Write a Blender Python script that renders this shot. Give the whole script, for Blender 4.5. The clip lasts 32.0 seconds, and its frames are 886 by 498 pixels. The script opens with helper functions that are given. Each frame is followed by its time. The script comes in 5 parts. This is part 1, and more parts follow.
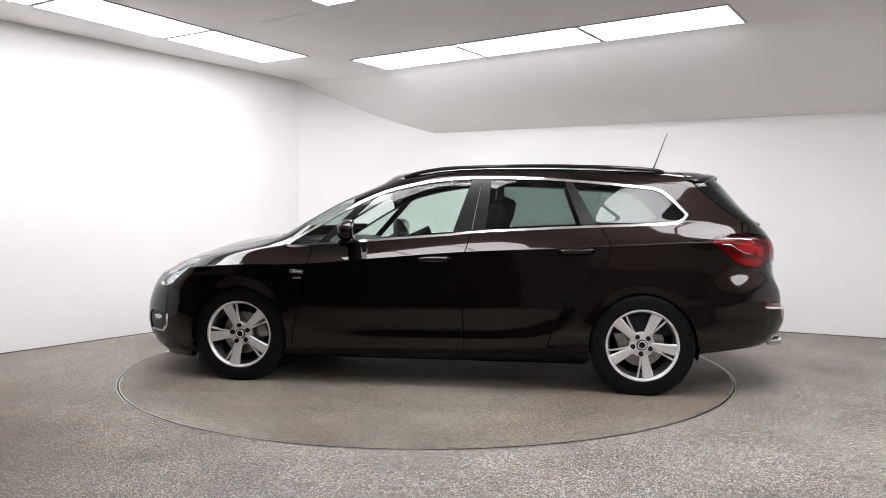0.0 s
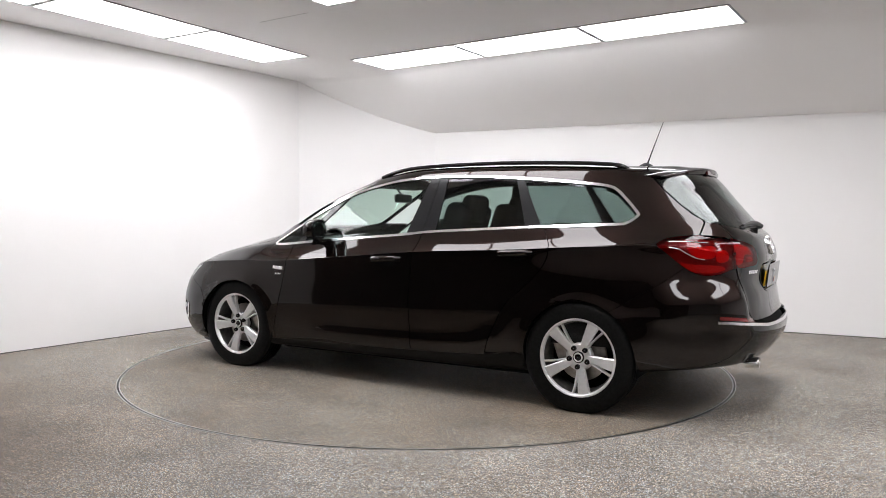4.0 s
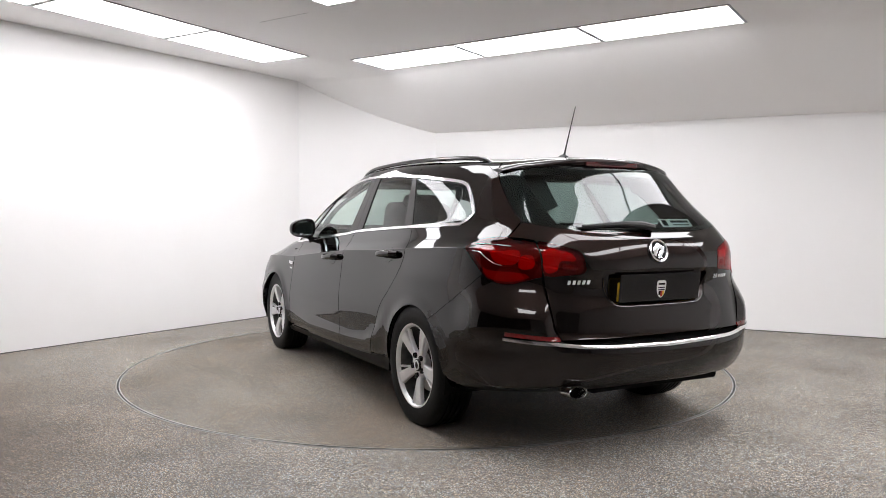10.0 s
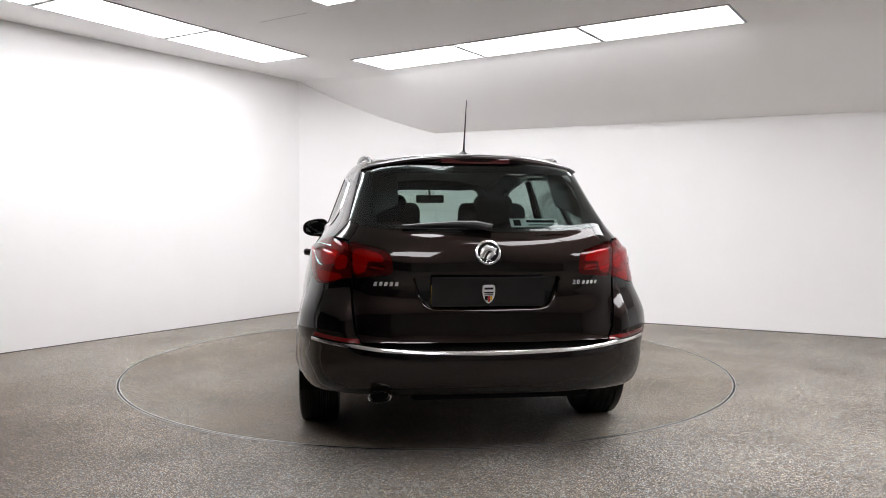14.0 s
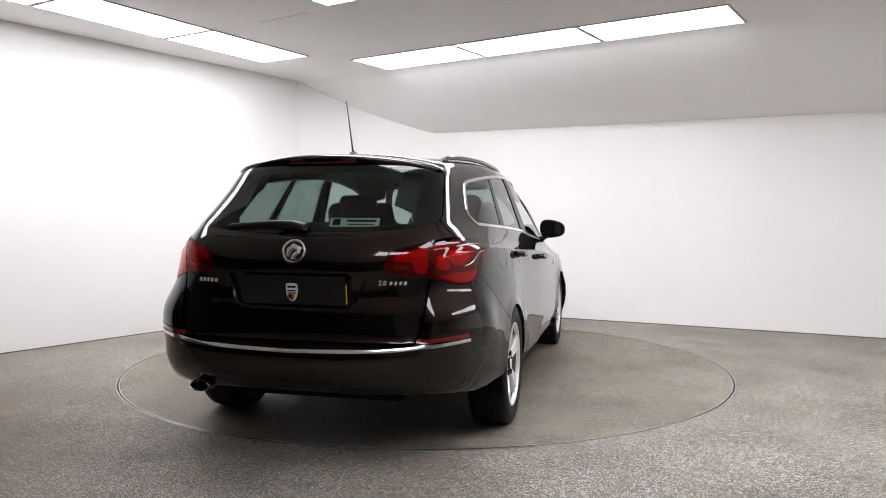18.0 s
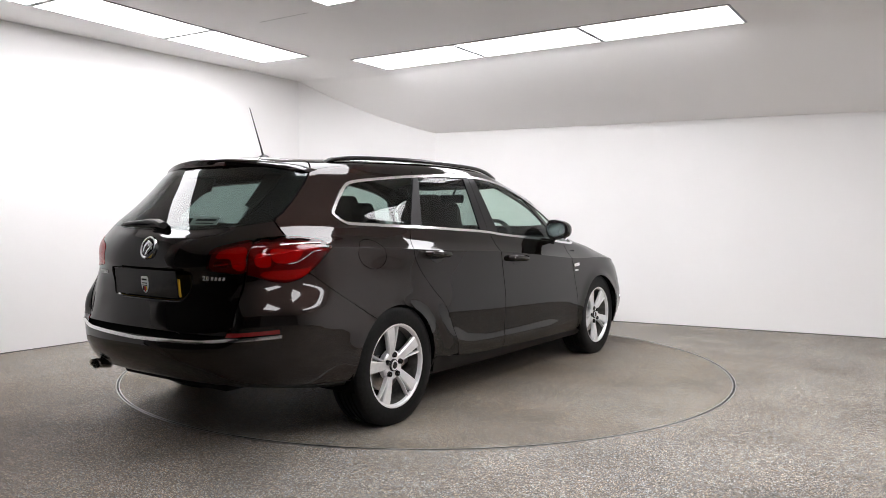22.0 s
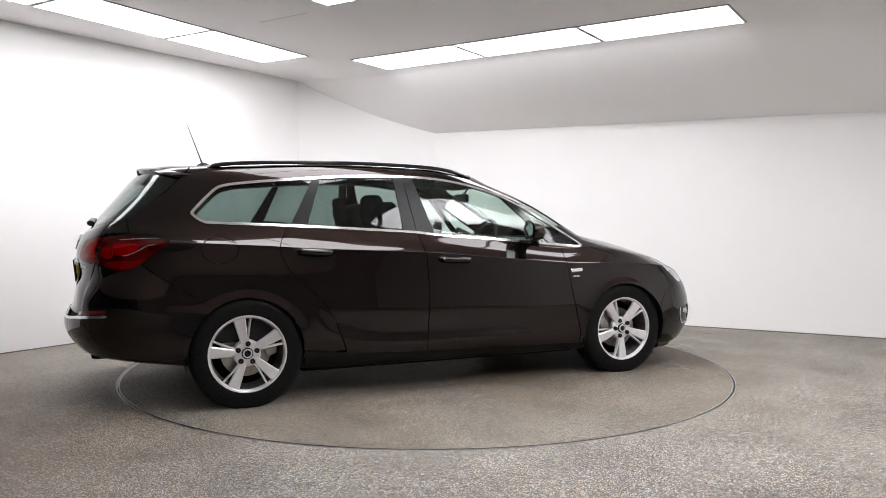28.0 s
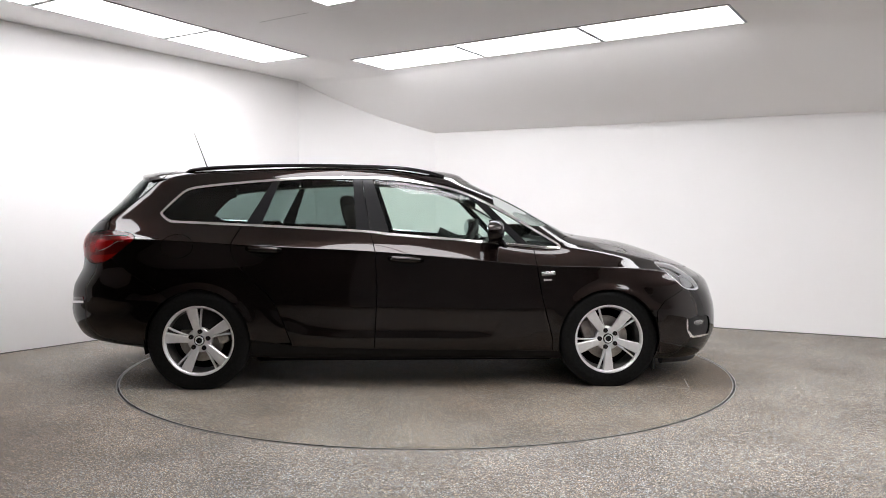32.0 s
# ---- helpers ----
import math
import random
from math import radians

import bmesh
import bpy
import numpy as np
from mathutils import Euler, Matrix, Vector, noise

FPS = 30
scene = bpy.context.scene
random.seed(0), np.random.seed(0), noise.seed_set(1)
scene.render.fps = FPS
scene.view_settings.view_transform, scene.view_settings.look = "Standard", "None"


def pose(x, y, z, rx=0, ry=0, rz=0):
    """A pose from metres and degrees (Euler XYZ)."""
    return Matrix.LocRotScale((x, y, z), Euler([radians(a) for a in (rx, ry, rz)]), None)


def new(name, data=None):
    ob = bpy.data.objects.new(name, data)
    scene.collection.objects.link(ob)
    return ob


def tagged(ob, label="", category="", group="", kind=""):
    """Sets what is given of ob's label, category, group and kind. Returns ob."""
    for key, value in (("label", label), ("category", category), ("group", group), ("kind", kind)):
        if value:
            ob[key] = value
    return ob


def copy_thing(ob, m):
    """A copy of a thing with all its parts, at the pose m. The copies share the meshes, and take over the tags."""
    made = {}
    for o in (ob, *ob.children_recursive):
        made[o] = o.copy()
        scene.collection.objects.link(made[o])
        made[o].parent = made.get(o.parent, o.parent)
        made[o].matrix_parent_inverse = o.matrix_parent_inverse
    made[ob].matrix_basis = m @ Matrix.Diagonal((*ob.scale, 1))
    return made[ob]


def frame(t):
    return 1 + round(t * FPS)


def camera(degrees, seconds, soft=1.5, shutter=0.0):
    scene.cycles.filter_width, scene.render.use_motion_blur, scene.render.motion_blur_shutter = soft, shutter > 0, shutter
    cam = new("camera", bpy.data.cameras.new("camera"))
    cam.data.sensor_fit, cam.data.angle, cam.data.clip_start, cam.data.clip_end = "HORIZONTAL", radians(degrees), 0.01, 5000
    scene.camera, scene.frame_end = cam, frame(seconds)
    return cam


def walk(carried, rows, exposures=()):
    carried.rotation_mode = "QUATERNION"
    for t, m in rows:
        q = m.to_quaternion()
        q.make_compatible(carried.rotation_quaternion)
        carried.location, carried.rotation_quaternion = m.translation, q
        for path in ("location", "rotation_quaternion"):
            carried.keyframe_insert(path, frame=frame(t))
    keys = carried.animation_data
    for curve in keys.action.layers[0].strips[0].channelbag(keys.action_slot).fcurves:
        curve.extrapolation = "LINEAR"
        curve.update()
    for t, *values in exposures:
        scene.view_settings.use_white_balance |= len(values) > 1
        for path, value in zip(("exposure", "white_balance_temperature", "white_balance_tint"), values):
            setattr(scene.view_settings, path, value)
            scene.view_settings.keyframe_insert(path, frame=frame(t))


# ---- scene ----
# The still camera on its stand, looking over the turntable
cam = camera(60.74, 32.0, soft=0.85)
EYE = Vector((0.0, -5.795, 1.118))
AIM = pose(*EYE, 87.581, 0, -1.072) @ pose(0, 0, 0, 0, 0, 0.218)
walk(cam, [(0.0, AIM), (32.0, AIM)], [(0.0, 0.0), (32.0, 0.0)])

# The studio is lit by ceiling panels alone, a few added out of view; the world is a faint indoor grey
world = bpy.data.worlds.new("world")
scene.world = world
world.use_nodes = True
world.node_tree.nodes["Background"].inputs[0].default_value = (0.02, 0.02, 0.02, 1)
world.node_tree.nodes["Background"].inputs[1].default_value = 0.2
PANEL_LIGHT = 10.0


# ---- materials ----
def mat(name, color, rough=0.5, metal=0.0, coat=0.0, coat_rough=0.03, spec=0.5, emit=None, power=0.0):
    m = bpy.data.materials.new(name)
    m.use_nodes = True
    b = m.node_tree.nodes["Principled BSDF"]
    b.inputs["Base Color"].default_value = (*color, 1)
    b.inputs["Roughness"].default_value = rough
    b.inputs["Metallic"].default_value = metal
    b.inputs["Coat Weight"].default_value = coat
    b.inputs["Coat Roughness"].default_value = coat_rough
    b.inputs["Specular IOR Level"].default_value = spec
    if emit:
        b.inputs["Emission Color"].default_value = (*emit, 1)
        b.inputs["Emission Strength"].default_value = power
    return m


def grain(m, scale, colors, bump=0.0, detail=6.0, rough=None, second=0.0, second_mix=0.5):
    """Noise between two or more colours on a material, with a larger second noise and a bump."""
    nt = m.node_tree
    b = nt.nodes["Principled BSDF"]
    co = nt.nodes.new("ShaderNodeTexCoord")
    n = nt.nodes.new("ShaderNodeTexNoise")
    n.inputs["Scale"].default_value, n.inputs["Detail"].default_value = scale, detail
    nt.links.new(co.outputs["Object"], n.inputs["Vector"])
    r = nt.nodes.new("ShaderNodeValToRGB")
    els = r.color_ramp.elements
    while len(els) < len(colors):
        els.new(0.5)
    for e, (p, c) in zip(els, colors):
        e.position, e.color = p, (*c, 1)
    nt.links.new(n.outputs["Fac"], r.inputs["Fac"])
    out = r.outputs["Color"]
    if second:
        n2 = nt.nodes.new("ShaderNodeTexNoise")
        n2.inputs["Scale"].default_value, n2.inputs["Detail"].default_value = second, 4
        nt.links.new(co.outputs["Object"], n2.inputs["Vector"])
        r2 = nt.nodes.new("ShaderNodeMapRange")
        r2.inputs["From Min"].default_value, r2.inputs["From Max"].default_value = 0.3, 0.7
        r2.inputs["To Min"].default_value, r2.inputs["To Max"].default_value = 1 - second_mix, 1 + second_mix * 0.4
        nt.links.new(n2.outputs["Fac"], r2.inputs["Value"])
        mx = nt.nodes.new("ShaderNodeVectorMath")
        mx.operation = "SCALE"
        nt.links.new(out, mx.inputs[0])
        nt.links.new(r2.outputs["Result"], mx.inputs["Scale"])
        out = mx.outputs["Vector"]
    nt.links.new(out, b.inputs["Base Color"])
    if rough:
        rr = nt.nodes.new("ShaderNodeMapRange")
        rr.inputs["To Min"].default_value, rr.inputs["To Max"].default_value = rough
        nt.links.new(n.outputs["Fac"], rr.inputs["Value"])
        nt.links.new(rr.outputs["Result"], b.inputs["Roughness"])
    if bump:
        bp = nt.nodes.new("ShaderNodeBump")
        bp.inputs["Strength"].default_value, bp.inputs["Distance"].default_value = bump, 0.003
        nt.links.new(n.outputs["Fac"], bp.inputs["Height"])
        nt.links.new(bp.outputs["Normal"], b.inputs["Normal"])
    return m


def glass_mat(name, tint, gloss=0.055):
    """Tinted car glass: clear to look through, with the gloss of its surface."""
    m = bpy.data.materials.new(name)
    m.use_nodes = True
    nt = m.node_tree
    nt.nodes.clear()
    out = nt.nodes.new("ShaderNodeOutputMaterial")
    mix = nt.nodes.new("ShaderNodeMixShader")
    tr = nt.nodes.new("ShaderNodeBsdfTransparent")
    gl = nt.nodes.new("ShaderNodeBsdfGlossy")
    lw = nt.nodes.new("ShaderNodeLayerWeight")
    lw.inputs["Blend"].default_value = 0.5
    pw = nt.nodes.new("ShaderNodeMath")
    pw.operation = "POWER"
    pw.inputs[1].default_value = 5.0
    fr = nt.nodes.new("ShaderNodeMath")
    fr.operation = "MULTIPLY_ADD"
    fr.inputs[1].default_value, fr.inputs[2].default_value = 1.0 - gloss, gloss
    nt.links.new(lw.outputs["Facing"], pw.inputs[0])
    nt.links.new(pw.outputs[0], fr.inputs[0])
    tr.inputs["Color"].default_value = (*tint, 1)
    gl.inputs["Roughness"].default_value = 0.0
    nt.links.new(fr.outputs[0], mix.inputs["Fac"])
    nt.links.new(tr.outputs[0], mix.inputs[1])
    nt.links.new(gl.outputs[0], mix.inputs[2])
    nt.links.new(mix.outputs[0], out.inputs["Surface"])
    return m


def lens_mat(name, tint, rough=0.05):
    """Coloured lamp plastic with depth behind it."""
    m = glass_mat(name, tint, 0.05)
    m.node_tree.nodes["Glossy BSDF"].inputs["Roughness"].default_value = rough
    return m


WALL = grain(mat("white_wall_paint", (0.9, 0.89, 0.885), 0.75), 1.3, [(0.3, (0.885, 0.875, 0.868)), (0.7, (0.91, 0.902, 0.898))], 0.02, 8)
CEIL = grain(mat("white_ceiling_paint", (0.95, 0.94, 0.935), 0.8), 0.9, [(0.3, (0.94, 0.93, 0.925)), (0.7, (0.965, 0.955, 0.95))], 0.02, 8)
DARK = grain(mat("charcoal_surround", (0.05, 0.05, 0.05), 0.9), 3.0, [(0.3, (0.035, 0.034, 0.033)), (0.7, (0.07, 0.068, 0.066))])
UNSEEN_GREY = grain(mat("grey_unseen_wall", (0.30, 0.295, 0.29), 0.9), 3.0, [(0.3, (0.24, 0.235, 0.23)), (0.7, (0.36, 0.355, 0.35))])
FRAME = mat("panel_frame_grey", (0.40, 0.40, 0.405), 0.5)
GLOW = mat("light_panel_diffuser", (0.9, 0.9, 0.9), 0.5, emit=(0.995, 0.98, 1.01), power=PANEL_LIGHT)


def floor_mat(name, dull, tone, soil, soil_dim, even):
    """Resin-bound aggregate: small stones of several greys and browns, with patches of wear."""
    m = mat(name, (0.3, 0.28, 0.26), 0.6)
    nt = m.node_tree
    b = nt.nodes["Principled BSDF"]
    co = nt.nodes.new("ShaderNodeTexCoord")
    vo = nt.nodes.new("ShaderNodeTexVoronoi")
    vo.inputs["Scale"].default_value = 255
    nt.links.new(co.outputs["Object"], vo.inputs["Vector"])
    sep = nt.nodes.new("ShaderNodeSeparateColor")
    nt.links.new(vo.outputs["Color"], sep.inputs[0])
    ramp = nt.nodes.new("ShaderNodeValToRGB")
    els = ramp.color_ramp.elements
    stops = [(0.0, (0.006, 0.005, 0.004)), (0.25, (0.055, 0.046, 0.037)), (0.5, (0.175, 0.152, 0.130)), (0.75, (0.31, 0.28, 0.252)), (1.0, (0.86, 0.84, 0.82))]
    while len(els) < len(stops):
        els.new(0.5)
    for e, (p, c) in zip(els, stops):
        e.position, e.color = p, (*[(v + (q - v) * even) * dull * k for v, q, k in zip(c, (.235, .215, .195), tone)], 1)
    nt.links.new(sep.outputs[0], ramp.inputs["Fac"])
    n = nt.nodes.new("ShaderNodeTexNoise")
    n.inputs["Scale"].default_value, n.inputs["Detail"].default_value = 1.6, 7
    nt.links.new(co.outputs["Object"], n.inputs["Vector"])
    mr = nt.nodes.new("ShaderNodeMapRange")
    mr.inputs["From Min"].default_value, mr.inputs["From Max"].default_value = 0.3, 0.7
    mr.inputs["To Min"].default_value, mr.inputs["To Max"].default_value = 0.70, 1.18
    nt.links.new(n.outputs["Fac"], mr.inputs["Value"])
    sc = nt.nodes.new("ShaderNodeVectorMath")
    sc.operation = "SCALE"
    # Single stones lean to slate blue or to rust
    hue = nt.nodes.new("ShaderNodeValToRGB")
    he = hue.color_ramp.elements
    he.new(0.5)
    for e, p, c in zip(he, (0.1, 0.5, 0.9), ((0.80, 0.96, 1.22), (1, 1, 1), (1.22, 0.97, 0.76))):
        e.position, e.color = p, (*c, 1)
    nt.links.new(sep.outputs[1], hue.inputs["Fac"])
    tint = nt.nodes.new("ShaderNodeVectorMath")
    tint.operation = "MULTIPLY"
    nt.links.new(ramp.outputs["Color"], tint.inputs[0])
    nt.links.new(hue.outputs["Color"], tint.inputs[1])
    nt.links.new(tint.outputs["Vector"], sc.inputs[0])
    nt.links.new(mr.outputs["Result"], sc.inputs["Scale"])
    # Brown dirt trodden into the resin in large soft patches
    n2 = nt.nodes.new("ShaderNodeTexNoise")
    n2.inputs["Scale"].default_value, n2.inputs["Detail"].default_value = 0.7, 9
    nt.links.new(co.outputs["Object"], n2.inputs["Vector"])
    dr = nt.nodes.new("ShaderNodeMapRange")
    dr.inputs["From Min"].default_value, dr.inputs["From Max"].default_value = 0.40, 0.68
    dr.inputs["To Max"].default_value = soil
    # Most trodden corner, ragged at the edge; its dimmer light is coloured in too
    far = nt.nodes.new("ShaderNodeVectorMath")
    far.operation = "DISTANCE"
    far.inputs[1].default_value = (-2.75, -2.15, 0)
    nt.links.new(co.outputs["Object"], far.inputs[0])
    wob = nt.nodes.new("ShaderNodeMath")
    wob.operation = "MULTIPLY_ADD"
    wob.inputs[1].default_value = -2.6
    nt.links.new(n2.outputs["Fac"], wob.inputs[0])
    nt.links.new(far.outputs["Value"], wob.inputs[2])
    trod_dim = nt.nodes.new("ShaderNodeMapRange")
    trod_dim.inputs["From Min"].default_value, trod_dim.inputs["From Max"].default_value = 1.25, -0.7
    trod_dim.inputs["To Max"].default_value = soil_dim
    nt.links.new(wob.outputs["Value"], trod_dim.inputs["Value"])
    dirt_and_dim = nt.nodes.new("ShaderNodeMath")
    dirt_and_dim.operation = "MAXIMUM"
    nt.links.new(dr.outputs["Result"], dirt_and_dim.inputs[0])
    nt.links.new(trod_dim.outputs["Result"], dirt_and_dim.inputs[1])
    nt.links.new(n2.outputs["Fac"], dr.inputs["Value"])
    dirt_dim_mix = nt.nodes.new("ShaderNodeMix")
    dirt_dim_mix.data_type, dirt_dim_mix.blend_type = "RGBA", "MULTIPLY"
    sock = [i for i in dirt_dim_mix.inputs if i.type == "RGBA"]
    sock[1].default_value = (0.55, 0.47, 0.385, 1)
    nt.links.new(dirt_and_dim.outputs["Value"], dirt_dim_mix.inputs[0])
    nt.links.new(sc.outputs["Vector"], sock[0])
    nt.links.new([o for o in dirt_dim_mix.outputs if o.type == "RGBA"][0], b.inputs["Base Color"])
    bp = nt.nodes.new("ShaderNodeBump")
    bp.inputs["Strength"].default_value, bp.inputs["Distance"].default_value = 0.5, 0.003
    nt.links.new(vo.outputs["Distance"], bp.inputs["Height"])
    nt.links.new(bp.outputs["Normal"], b.inputs["Normal"])
    return m


FLOOR = floor_mat("resin_aggregate_floor", 1.08, (0.985, 1.0, 0.95), 0.35, 1.0, 0.22)
DISC = floor_mat("resin_aggregate_turntable", 0.95, (0.99, 0.985, 0.885), 1.0, 0.0, 0.25)
STEEL = mat("edge_steel", (0.55, 0.55, 0.54), 0.35, 1.0)
PIT = mat("turntable_pit", (0.02, 0.02, 0.02), 0.9)

PAINT = mat("dark_brown_metallic_paint", (0.0125, 0.0076, 0.0067), 0.34, 1.0, 1.0, 0.035)
PAINT.node_tree.nodes["Principled BSDF"].inputs["Specular Tint"].default_value = (0.12, 0.075, 0.068, 1)
BLACK = mat("black_plastic", (0.012, 0.012, 0.013), 0.45)
GLOSS = mat("gloss_black_trim", (0.006, 0.006, 0.007), 0.12)
PILLAR = mat("pillar_film", (0.009, 0.009, 0.010), 0.30, spec=0.3)
CHROME = mat("chrome", (0.92, 0.92, 0.93), 0.16, 1.0)
ALLOY = grain(mat("silver_alloy", (0.8, 0.8, 0.81), 0.34, 0.45, 0.5), 40, [(0.3, (0.76, 0.76, 0.77)), (0.7, (0.84, 0.84, 0.85))])
RUBBER = grain(mat("tyre_rubber", (0.006, 0.006, 0.006), 0.5, spec=0.14), 60, [(0.3, (0.004, 0.004, 0.004)), (0.7, (0.009, 0.009, 0.009))], 0.1)
DISC_STEEL = grain(mat("brake_disc_steel", (0.4, 0.38, 0.36), 0.35, 1.0), 30, [(0.3, (0.30, 0.28, 0.26)), (0.7, (0.48, 0.46, 0.44))])
UNDER = mat("underbody_black", (0.006, 0.006, 0.006), 0.85, spec=0.08)
CLOTH = grain(mat("seat_cloth", (0.012, 0.012, 0.013), 0.9), 120, [(0.3, (0.008, 0.008, 0.009)), (0.7, (0.022, 0.022, 0.023))], 0.2)
DASH = grain(mat("dash_plastic", (0.016, 0.016, 0.017), 0.6), 90, [(0.3, (0.013, 0.013, 0.014)), (0.7, (0.022, 0.022, 0.023))], 0.1)
LINING = mat("grey_headlining", (0.22, 0.21, 0.20), 0.9)
CLEAR = glass_mat("green_tinted_glass", (0.74, 0.85, 0.80))
PRIVACY = glass_mat("dark_tinted_glass", (0.38, 0.46, 0.44))
RED_LENS = lens_mat("red_lamp_lens", (0.70, 0.03, 0.034), 0.0)
AMBER = mat("amber_red_reflector", (0.45, 0.06, 0.012), 0.3, 0, 1.0, 0.05)
RED = mat("red_reflector", (0.62, 0.014, 0.014), 0.25, 0, 1.0, 0.05)
RED_DEEP = mat("deep_red_lens", (0.10, 0.006, 0.008), 0.3, 0, 0.0, 0.03)
BRAKE = mat("dark_red_brake_lens", (0.075, 0.004, 0.005), 0.2, 0, 1.0, 0.03)
RED_DULL = mat("dull_red_reflector", (0.15, 0.005, 0.006), 0.2, 0, 1.0, 0.03)
LAMP_CLEAR = glass_mat("clear_lamp_lens", (0.93, 0.95, 0.96))
# Darker copy of the rim alloy, with the shade inside the barrel coloured in
BARREL_DARK = grain(mat("shaded_rim_barrel", (0.10, 0.10, 0.10), 0.5, 0.4), 30, [(0.3, (0.06, 0.058, 0.056)), (0.7, (0.13, 0.125, 0.12))])
# Mirror colour dimmed in place of the dark surroundings it would reflect
MIRROR = mat("mirror_glass_dimmed", (0.30, 0.35, 0.35), 0.02, 1.0)
SILL_BLACK = mat("black_sill_finish", (0.008, 0.007, 0.007), 0.5, spec=0.2)
EXHAUST_STEEL = mat("exhaust_steel", (0.78, 0.77, 0.75), 0.18, 1.0)
SILVER = mat("lamp_reflector_silver", (0.75, 0.76, 0.78), 0.15, 1.0)
PLATE_YELLOW = mat("plate_yellow", (0.80, 0.50, 0.03), 0.45)
BRIGHT = mat("bright_letter_chrome", (0.85, 0.85, 0.86), 0.35, 0.6)
GREY_PRINT = mat("grey_print", (0.75, 0.79, 0.78), 0.5)
SCUFF = mat("pale_scuff", (0.40, 0.38, 0.36), 0.8)
RED_PRINT = mat("red_print", (0.45, 0.02, 0.02), 0.5)


# ---- mesh helpers ----
def mesh_of(name, verts, faces, material, smooth=True, sharp=()):
    me = bpy.data.meshes.new(name)
    me.from_pydata([tuple(map(float, v)) for v in verts], [], [list(map(int, f)) for f in faces])
    me.polygons.foreach_set("use_smooth", [smooth] * len(me.polygons))
    if sharp:
        keys = {tuple(sorted(e)) for e in sharp}
        at = me.attributes.new("sharp_edge", "BOOLEAN", "EDGE")
        at.data.foreach_set("value", [tuple(sorted(e.vertices)) in keys for e in me.edges])
    me.materials.append(material)
    me.update()
    return me


def place(name, me, parent=None, label="", m=None):
    ob = new(name, me)
    if parent is not None:
        ob.parent = parent
    if m is not None:
        ob.matrix_basis = m
    return tagged(ob, label)


def part(name, bm, material, parent, label="", smooth=False, m=None):
    """Links a bmesh as one mesh object under a thing or a part."""
    me = bpy.data.meshes.new(name)
    bm.to_mesh(me)
    bm.free()
    if smooth:
        me.polygons.foreach_set("use_smooth", [True] * len(me.polygons))
        me.set_sharp_from_angle(angle=radians(35))
    me.materials.append(material)
    return place(name, me, parent, label, m)


def slab(poly, z0, z1):
    """A prism over a flat outline; z0 and z1 may be functions of x, y."""
    bm = bmesh.new()
    lo = z0 if callable(z0) else (lambda x, y: z0)
    hi = z1 if callable(z1) else (lambda x, y: z1)
    a = [bm.verts.new((x, y, lo(x, y))) for x, y in poly]
    b = [bm.verts.new((x, y, hi(x, y))) for x, y in poly]
    bm.faces.new(a[::-1])
    bm.faces.new(b)
    n = len(poly)
    for i in range(n):
        bm.faces.new((a[i], a[(i + 1) % n], b[(i + 1) % n], b[i]))
    bmesh.ops.recalc_face_normals(bm, faces=bm.faces)
    return bm


def box(sx, sy, sz, at=(0, 0, 0), bevel=0.0, seg=2):
    bm = bmesh.new()
    bmesh.ops.create_cube(bm, size=1, matrix=Matrix.Translation(at) @ Matrix.Diagonal((sx, sy, sz, 1)))
    if bevel:
        bmesh.ops.bevel(bm, geom=bm.edges, offset=bevel, segments=seg, profile=0.5, affect="EDGES")
    return bm


def lathe(profile, axis_y=False, n=64):
    """Revolves (radius, height) pairs about z, or about y."""
    bm = bmesh.new()
    rings = []
    for r, h in profile:
        ring = []
        for i in range(n):
            a = 2 * math.pi * i / n
            c, s = r * math.cos(a), r * math.sin(a)
            ring.append(bm.verts.new((c, h, s) if axis_y else (c, s, h)))
        rings.append(ring)
    for p, q in zip(rings, rings[1:]):
        for i in range(n):
            bm.faces.new((p[i], p[(i + 1) % n], q[(i + 1) % n], q[i]))
    bmesh.ops.recalc_face_normals(bm, faces=bm.faces)
    return bm


def tube(path, radius, n=10, flat=1.0):
    """A round bar along a line of points, with closed ends; radius may be a list."""
    pts = [Vector(p) for p in path]
    rad = radius if isinstance(radius, (list, tuple)) else [radius] * len(pts)
    bm = bmesh.new()
    rings = []
    for i, p in enumerate(pts):
        d = (pts[min(i + 1, len(pts) - 1)] - pts[max(i - 1, 0)]).normalized()
        ref = Vector((0, 0, 1)) if abs(d.z) < 0.9 else Vector((1, 0, 0))
        s = d.cross(ref).normalized()
        w = s.cross(d)
        rings.append([bm.verts.new(p + rad[i] * (math.cos(2 * math.pi * k / n) * s + flat * math.sin(2 * math.pi * k / n) * w)) for k in range(n)])
    for a, b in zip(rings, rings[1:]):
        for k in range(n):
            bm.faces.new((a[k], a[(k + 1) % n], b[(k + 1) % n], b[k]))
    bm.faces.new(rings[0])
    bm.faces.new(rings[-1][::-1])
    bmesh.ops.recalc_face_normals(bm, faces=bm.faces)
    return bm


def join(*bms):
    out = bms[0]
    for b in bms[1:]:
        me = bpy.data.meshes.new("joined")
        b.to_mesh(me)
        b.free()
        out.from_mesh(me)
        bpy.data.meshes.remove(me)
    return out


def moved(bm, m):
    bmesh.ops.transform(bm, matrix=m, verts=bm.verts)
    return bm


